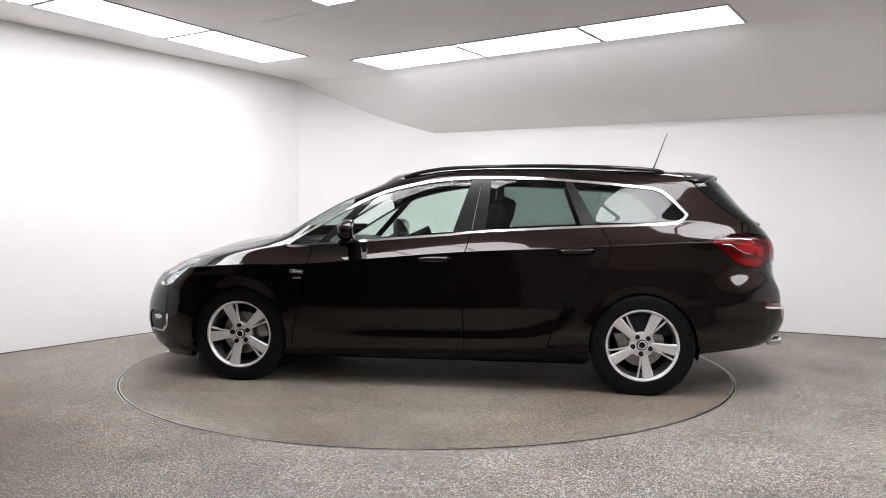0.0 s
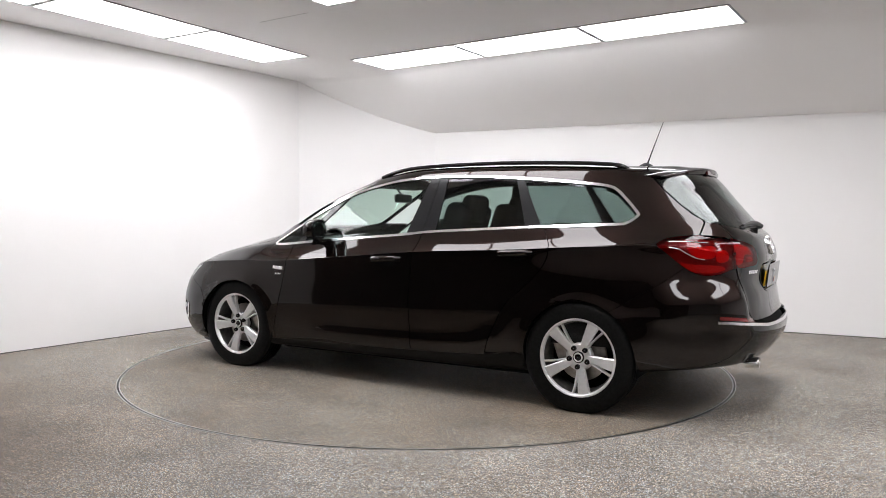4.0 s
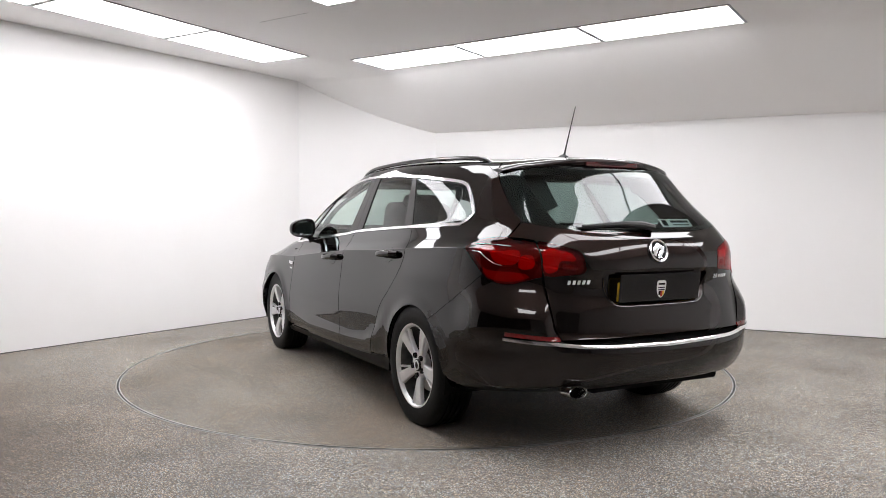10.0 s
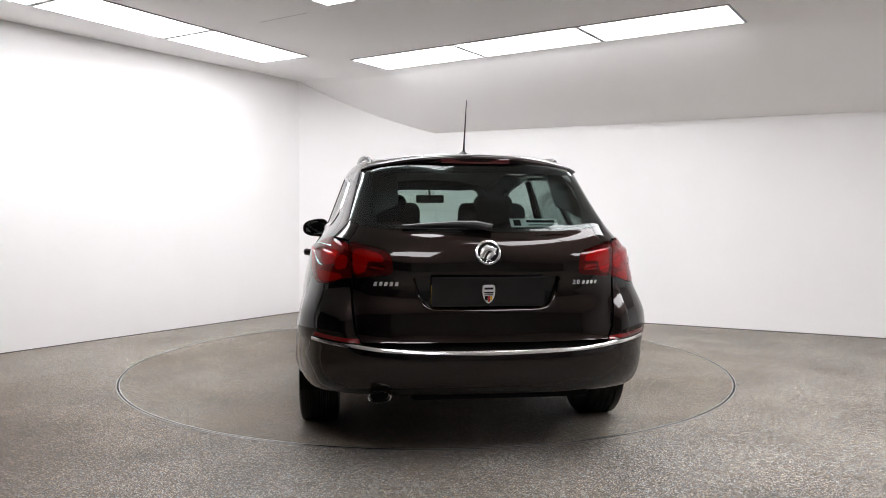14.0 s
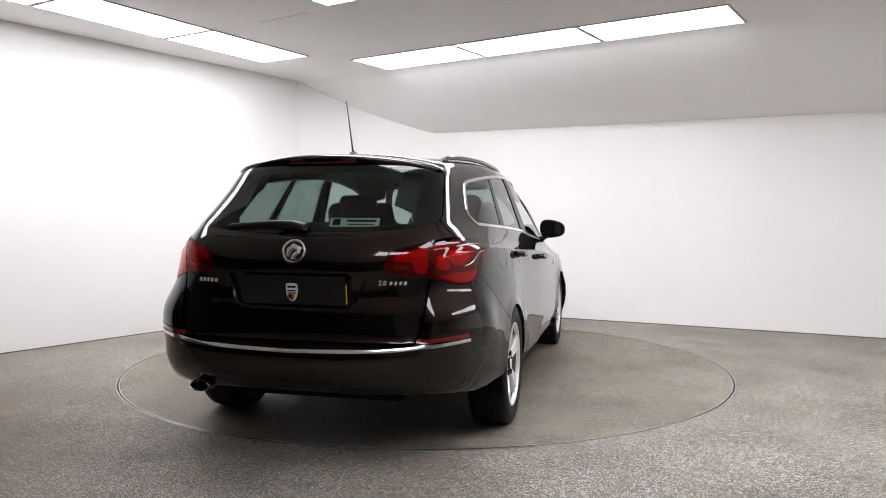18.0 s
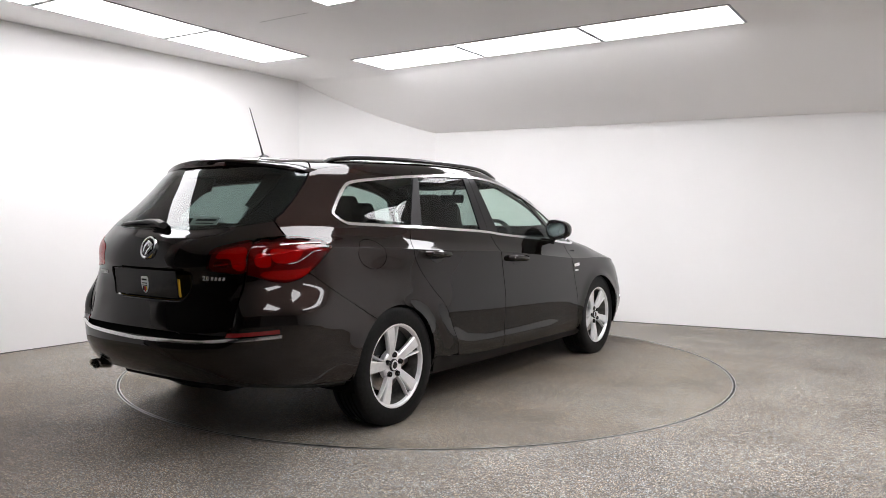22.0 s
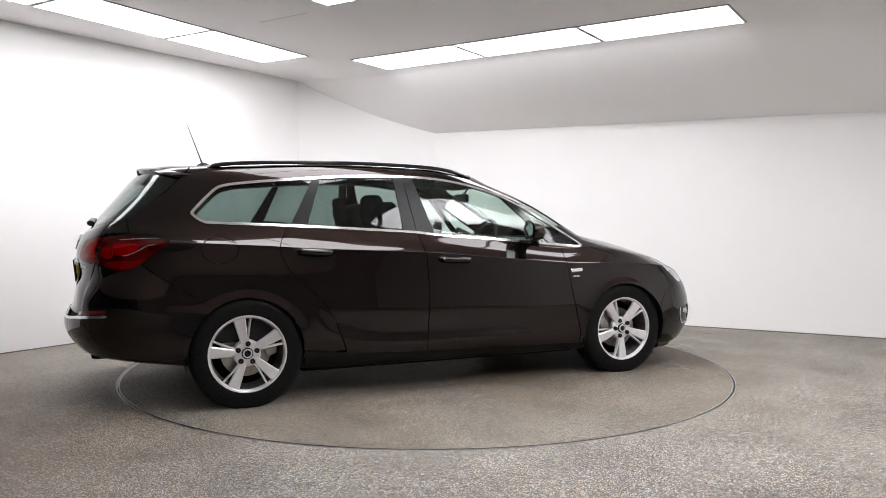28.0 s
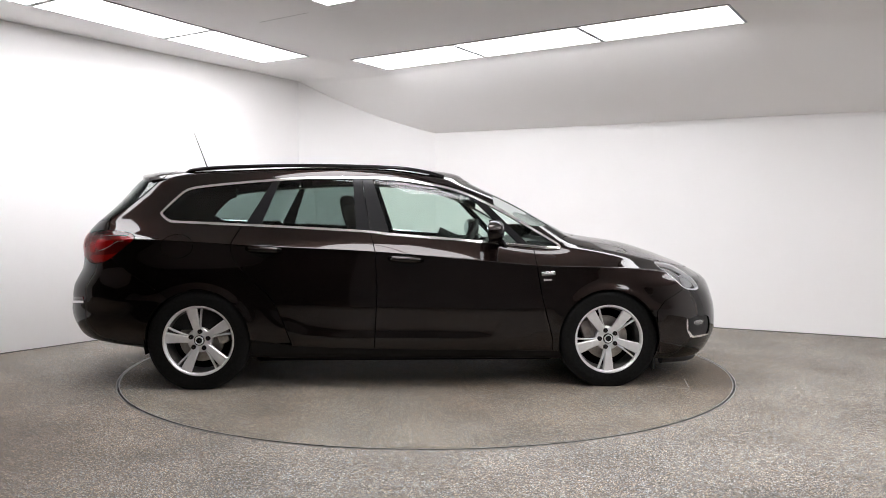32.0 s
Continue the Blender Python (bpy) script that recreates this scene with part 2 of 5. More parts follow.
def spline(points, n=8, closed=False):
    """A smooth line through points (2 or 3 numbers each)."""
    P = np.array(points, float)
    if closed:
        P = np.vstack([P[-1], P, P[0], P[1]])
    else:
        P = np.vstack([2 * P[0] - P[1], P, 2 * P[-1] - P[-2]])
    out = []
    for i in range(1, len(P) - 2):
        for t in np.arange(n) / n:
            a, b, c, d = P[i - 1], P[i], P[i + 1], P[i + 2]
            out.append(0.5 * (2 * b + (c - a) * t + (2 * a - 5 * b + 4 * c - d) * t * t + (3 * b - a - 3 * c + d) * t ** 3))
    if not closed:
        out.append(P[-2])
    return np.array(out)


# ---- the studio ----
TURN_R = 2.2
H_CEIL, H_LOW = 2.68, 2.115
LEFT_FAR, BACK_FAR = Vector((-1.514, 3.054)), Vector((0.077, 3.262))
LEFT_DIR = Vector((-0.5804, -0.8143))
RIGHT_DIR = Vector((0.8914, -0.4533))
LEFT_NEAR = LEFT_FAR + LEFT_DIR * 6.2
RIGHT_NEAR = BACK_FAR + RIGHT_DIR * 6.4
STRIP_DIR = Vector((0.8225, -0.5688))
STRIP_NRM = Vector((0.5688, 0.8225))
BACK_Y = -8.2


def wall(name, a, b, z1a, z1b, material, label, outward, curve=None):
    """A wall of 12 cm from a to b; its top may follow a curve."""
    n = Vector((-(b - a).y, (b - a).x)).normalized()
    if n.dot(outward) < 0:
        n = -n
    k = 14 if curve else 1
    bm = bmesh.new()
    rows = []
    for i in range(k + 1):
        s = i / k
        p = a.lerp(b, s)
        top = curve(s) if curve else z1a + (z1b - z1a) * s
        rows.append([bm.verts.new(v) for v in ((p.x, p.y, -0.05), (p.x, p.y, top), (p.x + n.x * 0.12, p.y + n.y * 0.12, top), (p.x + n.x * 0.12, p.y + n.y * 0.12, -0.05))])
    for r, q in zip(rows, rows[1:]):
        for i in range(4):
            bm.faces.new((r[i], r[(i + 1) % 4], q[(i + 1) % 4], q[i]))
    bm.faces.new(rows[0])
    bm.faces.new(rows[-1][::-1])
    bmesh.ops.recalc_face_normals(bm, faces=bm.faces)
    return tagged(part(name, bm, material, None), label, "wall", kind="structure")


def cove(s):
    return H_CEIL - 0.03 - 0.80 * s + 0.265 * s * s


wall("wall_west", LEFT_FAR, LEFT_NEAR, H_CEIL + 0.05, H_CEIL + 0.05, WALL, "smooth white painted studio wall", Vector((-1, 0.5)))
wall("wall_corner", LEFT_FAR, BACK_FAR, 0, 0, WALL, "short white painted wall across the corner", Vector((0, 1)), lambda s: cove(s) + 0.07)
wall("wall_east", BACK_FAR, RIGHT_NEAR, H_LOW + 0.02, H_LOW + 0.02, WALL, "low white painted wall under the sloping ceiling", Vector((1, 1)))
LB, RB = Vector((LEFT_NEAR.x, BACK_Y)), Vector((RIGHT_NEAR.x, BACK_Y))
# Unseen dark walls, here and behind the camera, for the darkness the car mirrors
wall("wall_side_west", LEFT_NEAR, LB, H_CEIL, H_CEIL, DARK, "unseen charcoal wall added for the dark side of the studio", Vector((-1, 0)))
wall("wall_side_east", RIGHT_NEAR, RB, H_CEIL, H_CEIL, WALL, "white painted side wall of the studio", Vector((1, 0)))
CB = Vector((-0.9, BACK_Y))
wall("wall_south", LB, CB, H_CEIL, H_CEIL, DARK, "unseen charcoal wall added for the dark area behind the camera", Vector((0, -1)))
# Added unseen grey stretch that softens the reflected edge of the dark wall
CM = Vector((0.7, BACK_Y))
wall("wall_south_middle", CB, CM, H_CEIL, H_CEIL, UNSEEN_GREY, "unseen grey wall added between dark and light to soften reflections", Vector((0, -1)))
# Unseen grey wall added to hold back fill light from behind
wall("wall_south_east", CM, RB, H_CEIL, H_CEIL, UNSEEN_GREY, "unseen grey wall added to cut fill light from behind", Vector((0, -1)))

# Dark strip that draws the shadow line where the visible walls meet the floor
SHADOW_LINE = mat("joint_shadow_line", (0.09, 0.085, 0.08), 0.8)
for a, b in ((LEFT_FAR, LEFT_NEAR), (LEFT_FAR, BACK_FAR), (BACK_FAR, RIGHT_NEAR)):
    d, mid = b - a, (a + b) / 2
    n = Vector((-d.y, d.x)).normalized()
    if n.dot(mid) > 0:
        n = -n
    c = mid + n * .003
    tagged(part("trim", box(d.length - .01, .006, .007, (0, 0, .0035)), SHADOW_LINE, None, "", False, pose(c.x, c.y, 0, 0, 0, math.degrees(math.atan2(d.y, d.x)))), "thin dark strip for the shadow line along the wall foot", "trim", kind="structure")

# Floor: one sheet with a round pit for the turntable
bm = bmesh.new()
N = 160
ring_in = [bm.verts.new(((TURN_R + 0.016) * math.cos(2 * math.pi * i / N), (TURN_R + 0.016) * math.sin(2 * math.pi * i / N), 0)) for i in range(N)]
ring_out = []
for i in range(N):
    a = 2 * math.pi * i / N
    c, s = math.cos(a), math.sin(a)
    k = 11.0 / max(abs(c), abs(s))
    ring_out.append(bm.verts.new((k * c, k * s, 0)))
pit = [bm.verts.new((v.co.x, v.co.y, -0.06)) for v in ring_in]
for i in range(N):
    j = (i + 1) % N
    bm.faces.new((ring_in[i], ring_out[i], ring_out[j], ring_in[j]))
    bm.faces.new((ring_in[j], pit[j], pit[i], ring_in[i]))
floor = tagged(part("floor", bm, FLOOR, None), "grey-brown resin aggregate studio floor", "floor", kind="structure")
part("floor_pit", lathe([(0.01, -0.06), (TURN_R + 0.1, -0.06), (TURN_R + 0.1, -0.09)], n=96), PIT, floor, "dark pit under the turntable")
part("steel_edge", lathe([(TURN_R + 0.010, -0.05), (TURN_R + 0.010, 0.002), (TURN_R + 0.016, 0.002), (TURN_R + 0.016, -0.05)], n=160), STEEL, floor, "thin steel edge ring", True)

# Ceiling: a flat part, and a part that dips in a hollow slope to the low wall
FOLD_A = LEFT_FAR.copy()
FOLD_B = FOLD_A + STRIP_DIR * 9.2
bm = bmesh.new()
n_s, n_t = 14, 24
grid = []
for i in range(n_t + 1):
    f = i / n_t
    a = FOLD_A.lerp(FOLD_B, f)
    b = BACK_FAR.lerp(BACK_FAR + RIGHT_DIR * 7.4, f)
    row = []
    for k in range(n_s + 1):
        s = k / n_s
        z = H_CEIL - 0.80 * s + 0.235 * s * s
        q = a.lerp(b, s)
        row.append(bm.verts.new((q.x, q.y, z)))
    grid.append(row)
for r, q in zip(grid, grid[1:]):
    for k in range(n_s):
        bm.faces.new((r[k], r[k + 1], q[k + 1], q[k]))
flat = [bm.verts.new((p.x, p.y, H_CEIL)) for p in (FOLD_B, Vector((9.5, -9.5)), Vector((-9.5, -9.5)), Vector((-9.5, 3.6)), Vector((-1.4, 3.6)))]
bm.faces.new([row[0] for row in grid] + flat)
back = bmesh.ops.extrude_face_region(bm, geom=bm.faces[:])
bmesh.ops.translate(bm, vec=(0, 0, 0.12), verts=[g for g in back["geom"] if isinstance(g, bmesh.types.BMVert)])
bmesh.ops.recalc_face_normals(bm, faces=bm.faces)
ceiling = tagged(part("ceiling", bm, CEIL, None, smooth=True), "white painted ceiling, flat then sloping down", "ceiling", kind="structure")


# Faint board joints in the ceiling
JOINT = mat("ceiling_joint_shadow", (0.45, 0.44, 0.435), 0.9)
for x0, y0, x1, y1 in ((-1.366, .392, -.932, .09),):
    d = Vector((x1 - x0, y1 - y0, 0))
    part("board_joint", box(d.length, .004, .002, (0, 0, -.0005)), JOINT, ceiling, "thin grey board joint", False, pose((x0 + x1) / 2, (y0 + y1) / 2, H_CEIL, 0, 0, math.degrees(math.atan2(d.y, d.x))))

# Light panels, 1.2 by 0.6 m, in rows
def light_panel(m):
    ob = new("ceiling_light")
    ob.matrix_basis = m
    bm = bmesh.new()
    for sx, sy, x, y in ((1.2, 0.009, 0, 0.2955), (1.2, 0.009, 0, -0.2955), (0.019, 0.582, 0.5905, 0), (0.019, 0.582, -0.5905, 0)):
        bm = join(bm, box(sx, sy, 0.012, (x, y, -0.004)))
    part("frame", bm, FRAME, ob, "thin grey metal frame")
    part("diffuser", box(1.162, 0.582, 0.006, (0, 0, -0.004)), GLOW, ob, "glowing white diffuser")
    return tagged(ob, "glowing white panel light set flush in the ceiling", "ceiling light", "ceiling light panels")


def strip(start, along, across, count, first=0):
    """A row of panels from a corner of the first one."""
    made = []
    turn = math.degrees(math.atan2(along.y, along.x))
    for i in range(first, count):
        c = start + along * (0.6 + 1.205 * i) + across * 0.3
        made.append(pose(c.x, c.y, H_CEIL, 0, 0, turn))
    return made


LEFT_STRIP = Vector((-0.535, -0.845))
spots = strip(Vector((-0.785, 1.80)), STRIP_DIR, STRIP_NRM, 3)
spots += strip(Vector((-1.683, 1.975)), LEFT_STRIP, Vector((0.845, -0.535)), 3)
spots += strip(STRIP_DIR * 2.95 + STRIP_NRM * 1.12, -STRIP_NRM, -STRIP_DIR, 3)
for k in range(3):
    spots += strip(Vector((-0.745, -0.119)) + STRIP_DIR * (0.605 * k), -STRIP_NRM, STRIP_DIR, 1)
spots += strip(Vector((-0.70, -4.05)), Vector((0.94, -0.342)), Vector((-0.342, -0.94)), 1)
# Unseen panels added far right to brighten that side of the room
spots += strip(STRIP_DIR * 4.9 + STRIP_NRM * 0.6, -STRIP_NRM, -STRIP_DIR, 2, -1)
first = light_panel(spots[0])
for m in spots[1:]:
    copy_thing(first, m)

# Turntable disc, flush with the floor
turntable = new("turntable")
part("disc", lathe([(0.002, 0.0), (0.8, 0.0), (1.6, 0.0), (TURN_R - 0.008, 0.0), (TURN_R - 0.008, -0.05)], n=160), DISC, turntable, smooth=True)
part("rim", lathe([(TURN_R - 0.008, -0.05), (TURN_R - 0.008, 0.002), (TURN_R - 0.001, 0.002), (TURN_R - 0.001, -0.05)], n=160), STEEL, turntable, "thin bright steel rim", True)
tagged(turntable, "round flush turntable covered in grey-brown aggregate", "turntable")

# ---- the car: its outer skin is one smooth surface through control lines ----
# Each line runs from the middle of the tail round the left side to the middle of the nose: x forward, y left, z up.
LINES = dict(
    under=[(-2.175, 0, 0.305), (-2.165, 0.34, 0.302), (-2.09, 0.57, 0.3), (-1.964, 0.69, 0.292), (-1.78, 0.74, 0.27), (-1.33, 0.76, 0.215), (-0.85, 0.75, 0.185), (-0.2, 0.745, 0.175), (0.45, 0.745, 0.175), (0.95, 0.75, 0.175), (1.36, 0.76, 0.175), (1.74, 0.72, 0.165), (1.96, 0.58, 0.15), (2.09, 0.33, 0.145), (2.13, 0, 0.145)],
    lower=[(-2.23, 0, 0.322), (-2.213, 0.35, 0.32), (-2.148, 0.595, 0.318), (-2.024, 0.742, 0.31), (-1.82, 0.808, 0.285), (-1.33, 0.835, 0.23), (-0.85, 0.815, 0.2), (-0.2, 0.812, 0.19), (0.45, 0.812, 0.19), (0.95, 0.815, 0.19), (1.36, 0.835, 0.19), (1.78, 0.8, 0.18), (2.02, 0.62, 0.165), (2.16, 0.35, 0.16), (2.2, 0, 0.16)],
    skirt=[(-2.31, 0, 0.425), (-2.293, 0.35, 0.425), (-2.223, 0.59, 0.425), (-2.094, 0.757, 0.41), (-1.85, 0.85, 0.38), (-1.33, 0.892, 0.34), (-0.85, 0.868, 0.32), (-0.2, 0.866, 0.3), (0.45, 0.867, 0.3), (0.95, 0.868, 0.3), (1.36, 0.89, 0.31), (1.8, 0.862, 0.32), (2.085, 0.69, 0.32), (2.255, 0.36, 0.32), (2.32, 0, 0.32)],
    flank=[(-2.317, 0, 0.51), (-2.3, 0.35, 0.515), (-2.228, 0.6, 0.53), (-2.084, 0.768, 0.54), (-1.85, 0.856, 0.54), (-1.33, 0.893, 0.53), (-0.85, 0.88, 0.5), (-0.2, 0.882, 0.48), (0.45, 0.884, 0.47), (0.95, 0.884, 0.47), (1.36, 0.895, 0.48), (1.8, 0.875, 0.48), (2.08, 0.7, 0.48), (2.258, 0.36, 0.48), (2.328, 0, 0.48)],
    ledge=[(-2.277, 0, 0.562), (-2.264, 0.35, 0.566), (-2.203, 0.59, 0.58), (-2.064, 0.758, 0.6), (-1.85, 0.85, 0.6), (-1.33, 0.882, 0.6), (-0.85, 0.88, 0.57), (-0.2, 0.884, 0.55), (0.45, 0.886, 0.54), (0.95, 0.884, 0.53), (1.36, 0.89, 0.55), (1.79, 0.87, 0.54), (2.068, 0.695, 0.54), (2.245, 0.36, 0.54), (2.318, 0, 0.54)],
    mid=[(-2.251, 0, 0.69), (-2.238, 0.35, 0.69), (-2.197, 0.592, 0.68), (-2.07, 0.768, 0.685), (-1.86, 0.838, 0.7), (-1.33, 0.864, 0.72), (-0.85, 0.871, 0.69), (-0.2, 0.877, 0.66), (0.45, 0.88, 0.64), (0.95, 0.878, 0.62), (1.36, 0.88, 0.64), (1.78, 0.862, 0.62), (2.045, 0.685, 0.61), (2.222, 0.36, 0.61), (2.298, 0, 0.61)],
    haunch=[(-2.23, 0, 0.775), (-2.216, 0.35, 0.775), (-2.158, 0.593, 0.775), (-2.034, 0.746, 0.785), (-1.838, 0.818, 0.83), (-1.33, 0.844, 0.845), (-0.85, 0.85, 0.81), (-0.2, 0.862, 0.775), (0.45, 0.868, 0.74), (0.95, 0.866, 0.715), (1.36, 0.868, 0.72), (1.76, 0.848, 0.7), (2.02, 0.66, 0.665), (2.198, 0.36, 0.66), (2.278, 0, 0.66)],
    crease=[(-2.24, 0, 0.87), (-2.232, 0.35, 0.87), (-2.145, 0.595, 0.9), (-2.015, 0.716, 0.94), (-1.82, 0.79, 0.966), (-1.33, 0.828, 0.95), (-0.85, 0.838, 0.922), (-0.2, 0.852, 0.893), (0.45, 0.862, 0.84), (0.95, 0.86, 0.8), (1.36, 0.852, 0.79), (1.72, 0.82, 0.765), (1.985, 0.65, 0.715), (2.16, 0.36, 0.7), (2.245, 0, 0.7)],
    belt=[(-2.206, 0, 1.008), (-2.184, 0.35, 1.014), (-2.09, 0.58, 1.05), (-1.955, 0.648, 1.07), (-1.75, 0.69, 1.075), (-1.33, 0.748, 1.062), (-0.85, 0.776, 1.04), (-0.2, 0.784, 1.005), (0.45, 0.795, 0.952), (0.95, 0.788, 0.905), (1.36, 0.755, 0.875), (1.68, 0.68, 0.83), (1.88, 0.53, 0.8), (2.02, 0.3, 0.785), (2.08, 0, 0.785)],
    hood=[(-2.165, 0, 1.045), (-2.143, 0.35, 1.05), (-2.075, 0.572, 1.068), (-1.952, 0.64, 1.085), (-1.74, 0.684, 1.088), (-1.33, 0.742, 1.073), (-0.85, 0.77, 1.052), (-0.2, 0.778, 1.018), (0.43, 0.789, 0.968), (0.88, 0.8, 0.928), (1.22, 0.7, 0.925), (1.42, 0.57, 0.915), (1.55, 0.42, 0.915), (1.63, 0.23, 0.925), (1.66, 0, 0.93)],
    cowl=[(-2.15, 0, 1.065), (-2.125, 0.35, 1.07), (-2.058, 0.562, 1.087), (-1.945, 0.632, 1.1), (-1.73, 0.676, 1.1), (-1.33, 0.73, 1.085), (-0.85, 0.763, 1.065), (-0.2, 0.771, 1.03), (0.4, 0.781, 0.985), (0.8, 0.785, 0.955), (1.035, 0.72, 0.965), (1.115, 0.62, 0.985), (1.145, 0.45, 1), (1.172, 0.25, 1.01), (1.18, 0, 1.01)],
    glass=[(-2.03, 0, 1.215), (-1.995, 0.33, 1.215), (-1.905, 0.53, 1.215), (-1.8, 0.598, 1.215), (-1.6, 0.64, 1.215), (-1.25, 0.681, 1.215), (-0.85, 0.702, 1.22), (-0.35, 0.712, 1.21), (0.12, 0.712, 1.19), (0.45, 0.692, 1.19), (0.675, 0.65, 1.2), (0.73, 0.57, 1.21), (0.748, 0.42, 1.222), (0.766, 0.22, 1.228), (0.771, 0, 1.23)],
    gutter=[(-1.895, 0, 1.375), (-1.858, 0.32, 1.37), (-1.765, 0.5, 1.36), (-1.64, 0.56, 1.355), (-1.48, 0.586, 1.355), (-1.2, 0.612, 1.37), (-0.85, 0.63, 1.385), (-0.4, 0.637, 1.39), (0, 0.635, 1.375), (0.22, 0.61, 1.35), (0.36, 0.56, 1.345), (0.415, 0.49, 1.35), (0.448, 0.36, 1.365), (0.466, 0.19, 1.375), (0.472, 0, 1.38)],
    roof=[(-1.80, 0, 1.43), (-1.775, .30, 1.422), (-1.69, .45, 1.410), (-1.57, .50, 1.410), (-1.43, .53, 1.417), (-1.18, .55, 1.43), (-.85, .56, 1.443), (-.4, .565, 1.446), (-.03, .56, 1.433), (.15, .53, 1.412), (.25, .48, 1.405), (.31, .42, 1.41), (.36, .31, 1.42), (.385, .16, 1.43), (.39, 0, 1.432)],
)


def hermite(P, n, mirror=False):
    """Refines rows of points along the first axis, n steps a span, evenly smooth where spans differ."""
    P = np.asarray(P, float)
    flip = np.array([1, -1, 1.0])
    lo, hi = (P[1] * flip, P[-2] * flip) if mirror else (2 * P[0] - P[1], 2 * P[-1] - P[-2])
    E = np.concatenate([[lo], P, [hi]])
    h = np.maximum(np.sqrt(np.linalg.norm(np.diff(E, axis=0), axis=-1, keepdims=True)), 1e-3)
    d = np.diff(E, axis=0) / h
    T = (d[:-1] * h[1:] + d[1:] * h[:-1]) / (h[:-1] + h[1:])
    out = []
    for i in range(len(P) - 1):
        hh = h[i + 1]
        for t in np.arange(n) / n:
            out.append((2 * t ** 3 - 3 * t * t + 1) * P[i] + (t ** 3 - 2 * t * t + t) * hh * T[i] + (3 * t * t - 2 * t ** 3) * P[i + 1] + (t ** 3 - t * t) * hh * T[i + 1])
    out.append(P[-1])
    return np.array(out)


def skin():
    L = {k: np.array(v, float) for k, v in LINES.items()}
    # The band over the crease is slightly hollow along the doors
    hollow = np.zeros((15, 3))
    hollow[4:11, 1] = [.7, .8, .9, 1, 1, .9, .4]
    hollow[0:4, 0] = [1.4, 1.6, 2.2, 1.2]
    hollow[0:4, 1] = [0, 0, -.4, -.8]
    order = []
    for k in L:
        if k == "crease":
            order += [L[k] + 0.05 * (L["haunch"] - L[k]), L[k], L[k] + 0.05 * (L["belt"] - L[k]) - hollow * 0.0018, L[k] + 0.42 * (L["belt"] - L[k]) - hollow * 0.008]
        elif k == "cowl":
            order += [L[k], L[k] + 0.14 * (L["glass"] - L[k])]
        else:
            order.append(L[k])
    rows = [hermite(r, 12, True) for r in order]
    top = rows[-1]
    xs = np.linspace(-1.45, 0.10, len(top))
    zc = 1.492 - 0.062 * np.abs((xs + 0.45) / 1.0) ** 2.2
    middle = np.stack([xs, 0 * xs, zc], 1)
    inner = 0.5 * (top + middle) + np.array([0, 0, 0.011])
    rows += [inner, middle]
    G = hermite(np.array(rows), 7)
    # Fair the flank and the rear corner between the pressed lines
    v, u = np.meshgrid(np.arange(G.shape[0]) / 7, np.arange(G.shape[1]) / 12, indexing="ij")
    ease = lambda a, lo, hi: np.clip((a - lo) / (hi - lo), 0, 1)
    low = ease(v, 3.6, 4.4) * ease(-v, -6.95, -6.5) * ease(u, 1.35, 2.1) * ease(-u, -11.4, -10.4)
    high = ease(v, 9.05, 9.4) * ease(-v, -9.95, -9.6) * ease(u, 2.2, 3.2) * ease(-u, -6.5, -5.5)
    shoulder = ease(v, 10.2, 11.2) * ease(-v, -15.8, -14.6) * ease(u, 1.0, 2.2) * ease(-u, -9.4, -8.6)
    w = np.maximum(np.maximum(low, high), shoulder)[..., None] * .5
    for _ in range(40):
        M = G.copy()
        M[:, 1:-1] = .25 * (G[:, 2:] + G[:, :-2]) + .5 * G[:, 1:-1]
        M[1:-1] = .25 * (M[2:] + M[:-2]) + .5 * M[1:-1]
        G += w * (M - G) * 2
    right = G[:, -2:0:-1] * np.array([1, -1, 1.0])
    G = np.concatenate([G, right], 1)
    nv, nu = G.shape[:2]
    V = G.reshape(-1, 3)
    # Pressed shapes of the flank: the blade low on the doors, and lips round the wheel arches
    x, z, s = V[:, 0], V[:, 2], np.sign(V[:, 1]) * (np.abs(V[:, 1]) > 0.7)
    blade = np.interp(x, [-1.0, -.90, -.80, -.65, -.4, 0.0, .9], [.66, .56, .46, .395, .37, .365, .36])
    drop = np.clip((blade - z) / .09 + .25, 0, 1)
    fade = np.clip((x + 1.0) / .22, 0, 1) * np.clip((.95 - x) / .5, 0, 1) * np.clip((z - .20) / .08, 0, 1)
    V[:, 1] += s * .017 * drop * drop * (3 - 2 * drop) * fade
    V[:, 1] += s * .012 * np.exp(-((x + 1.33) / .34) ** 2 - ((z - .775) / .12) ** 2)
    # Shelf of the bumper corner
    far = np.hypot(x + 1.6, np.abs(V[:, 1]) - .35) + 1e-6
    soft = lambda a: a * a * (3 - 2 * a)
    zs = np.linspace(.4, .9, 251)
    step = np.convolve(np.pad(np.interp(zs, [.515, .60, .665, .785], [0, 1, 1, 0]), 20, mode="edge"), np.hanning(41) / np.hanning(41).sum(), "valid")
    shelf = .036 * np.interp(z, zs, step) * soft(np.clip((np.abs(V[:, 1]) - .575) / .07, 0, 1)) * soft(np.clip((-1.70 - x) / .26, 0, 1))
    V[:, 0] += shelf * (x + 1.6) / far
    V[:, 1] += shelf * np.sign(V[:, 1]) * (np.abs(V[:, 1]) - .35) / far
    for cx in (1.348, -1.327):
        r = np.hypot(x - cx, z - .312)
        V[:, 1] += s * .010 * np.exp(-((r - .332) / .035) ** 2) * (z > .2)
    i, j = np.meshgrid(np.arange(nv - 1), np.arange(nu), indexing="ij")
    k = (j + 1) % nu
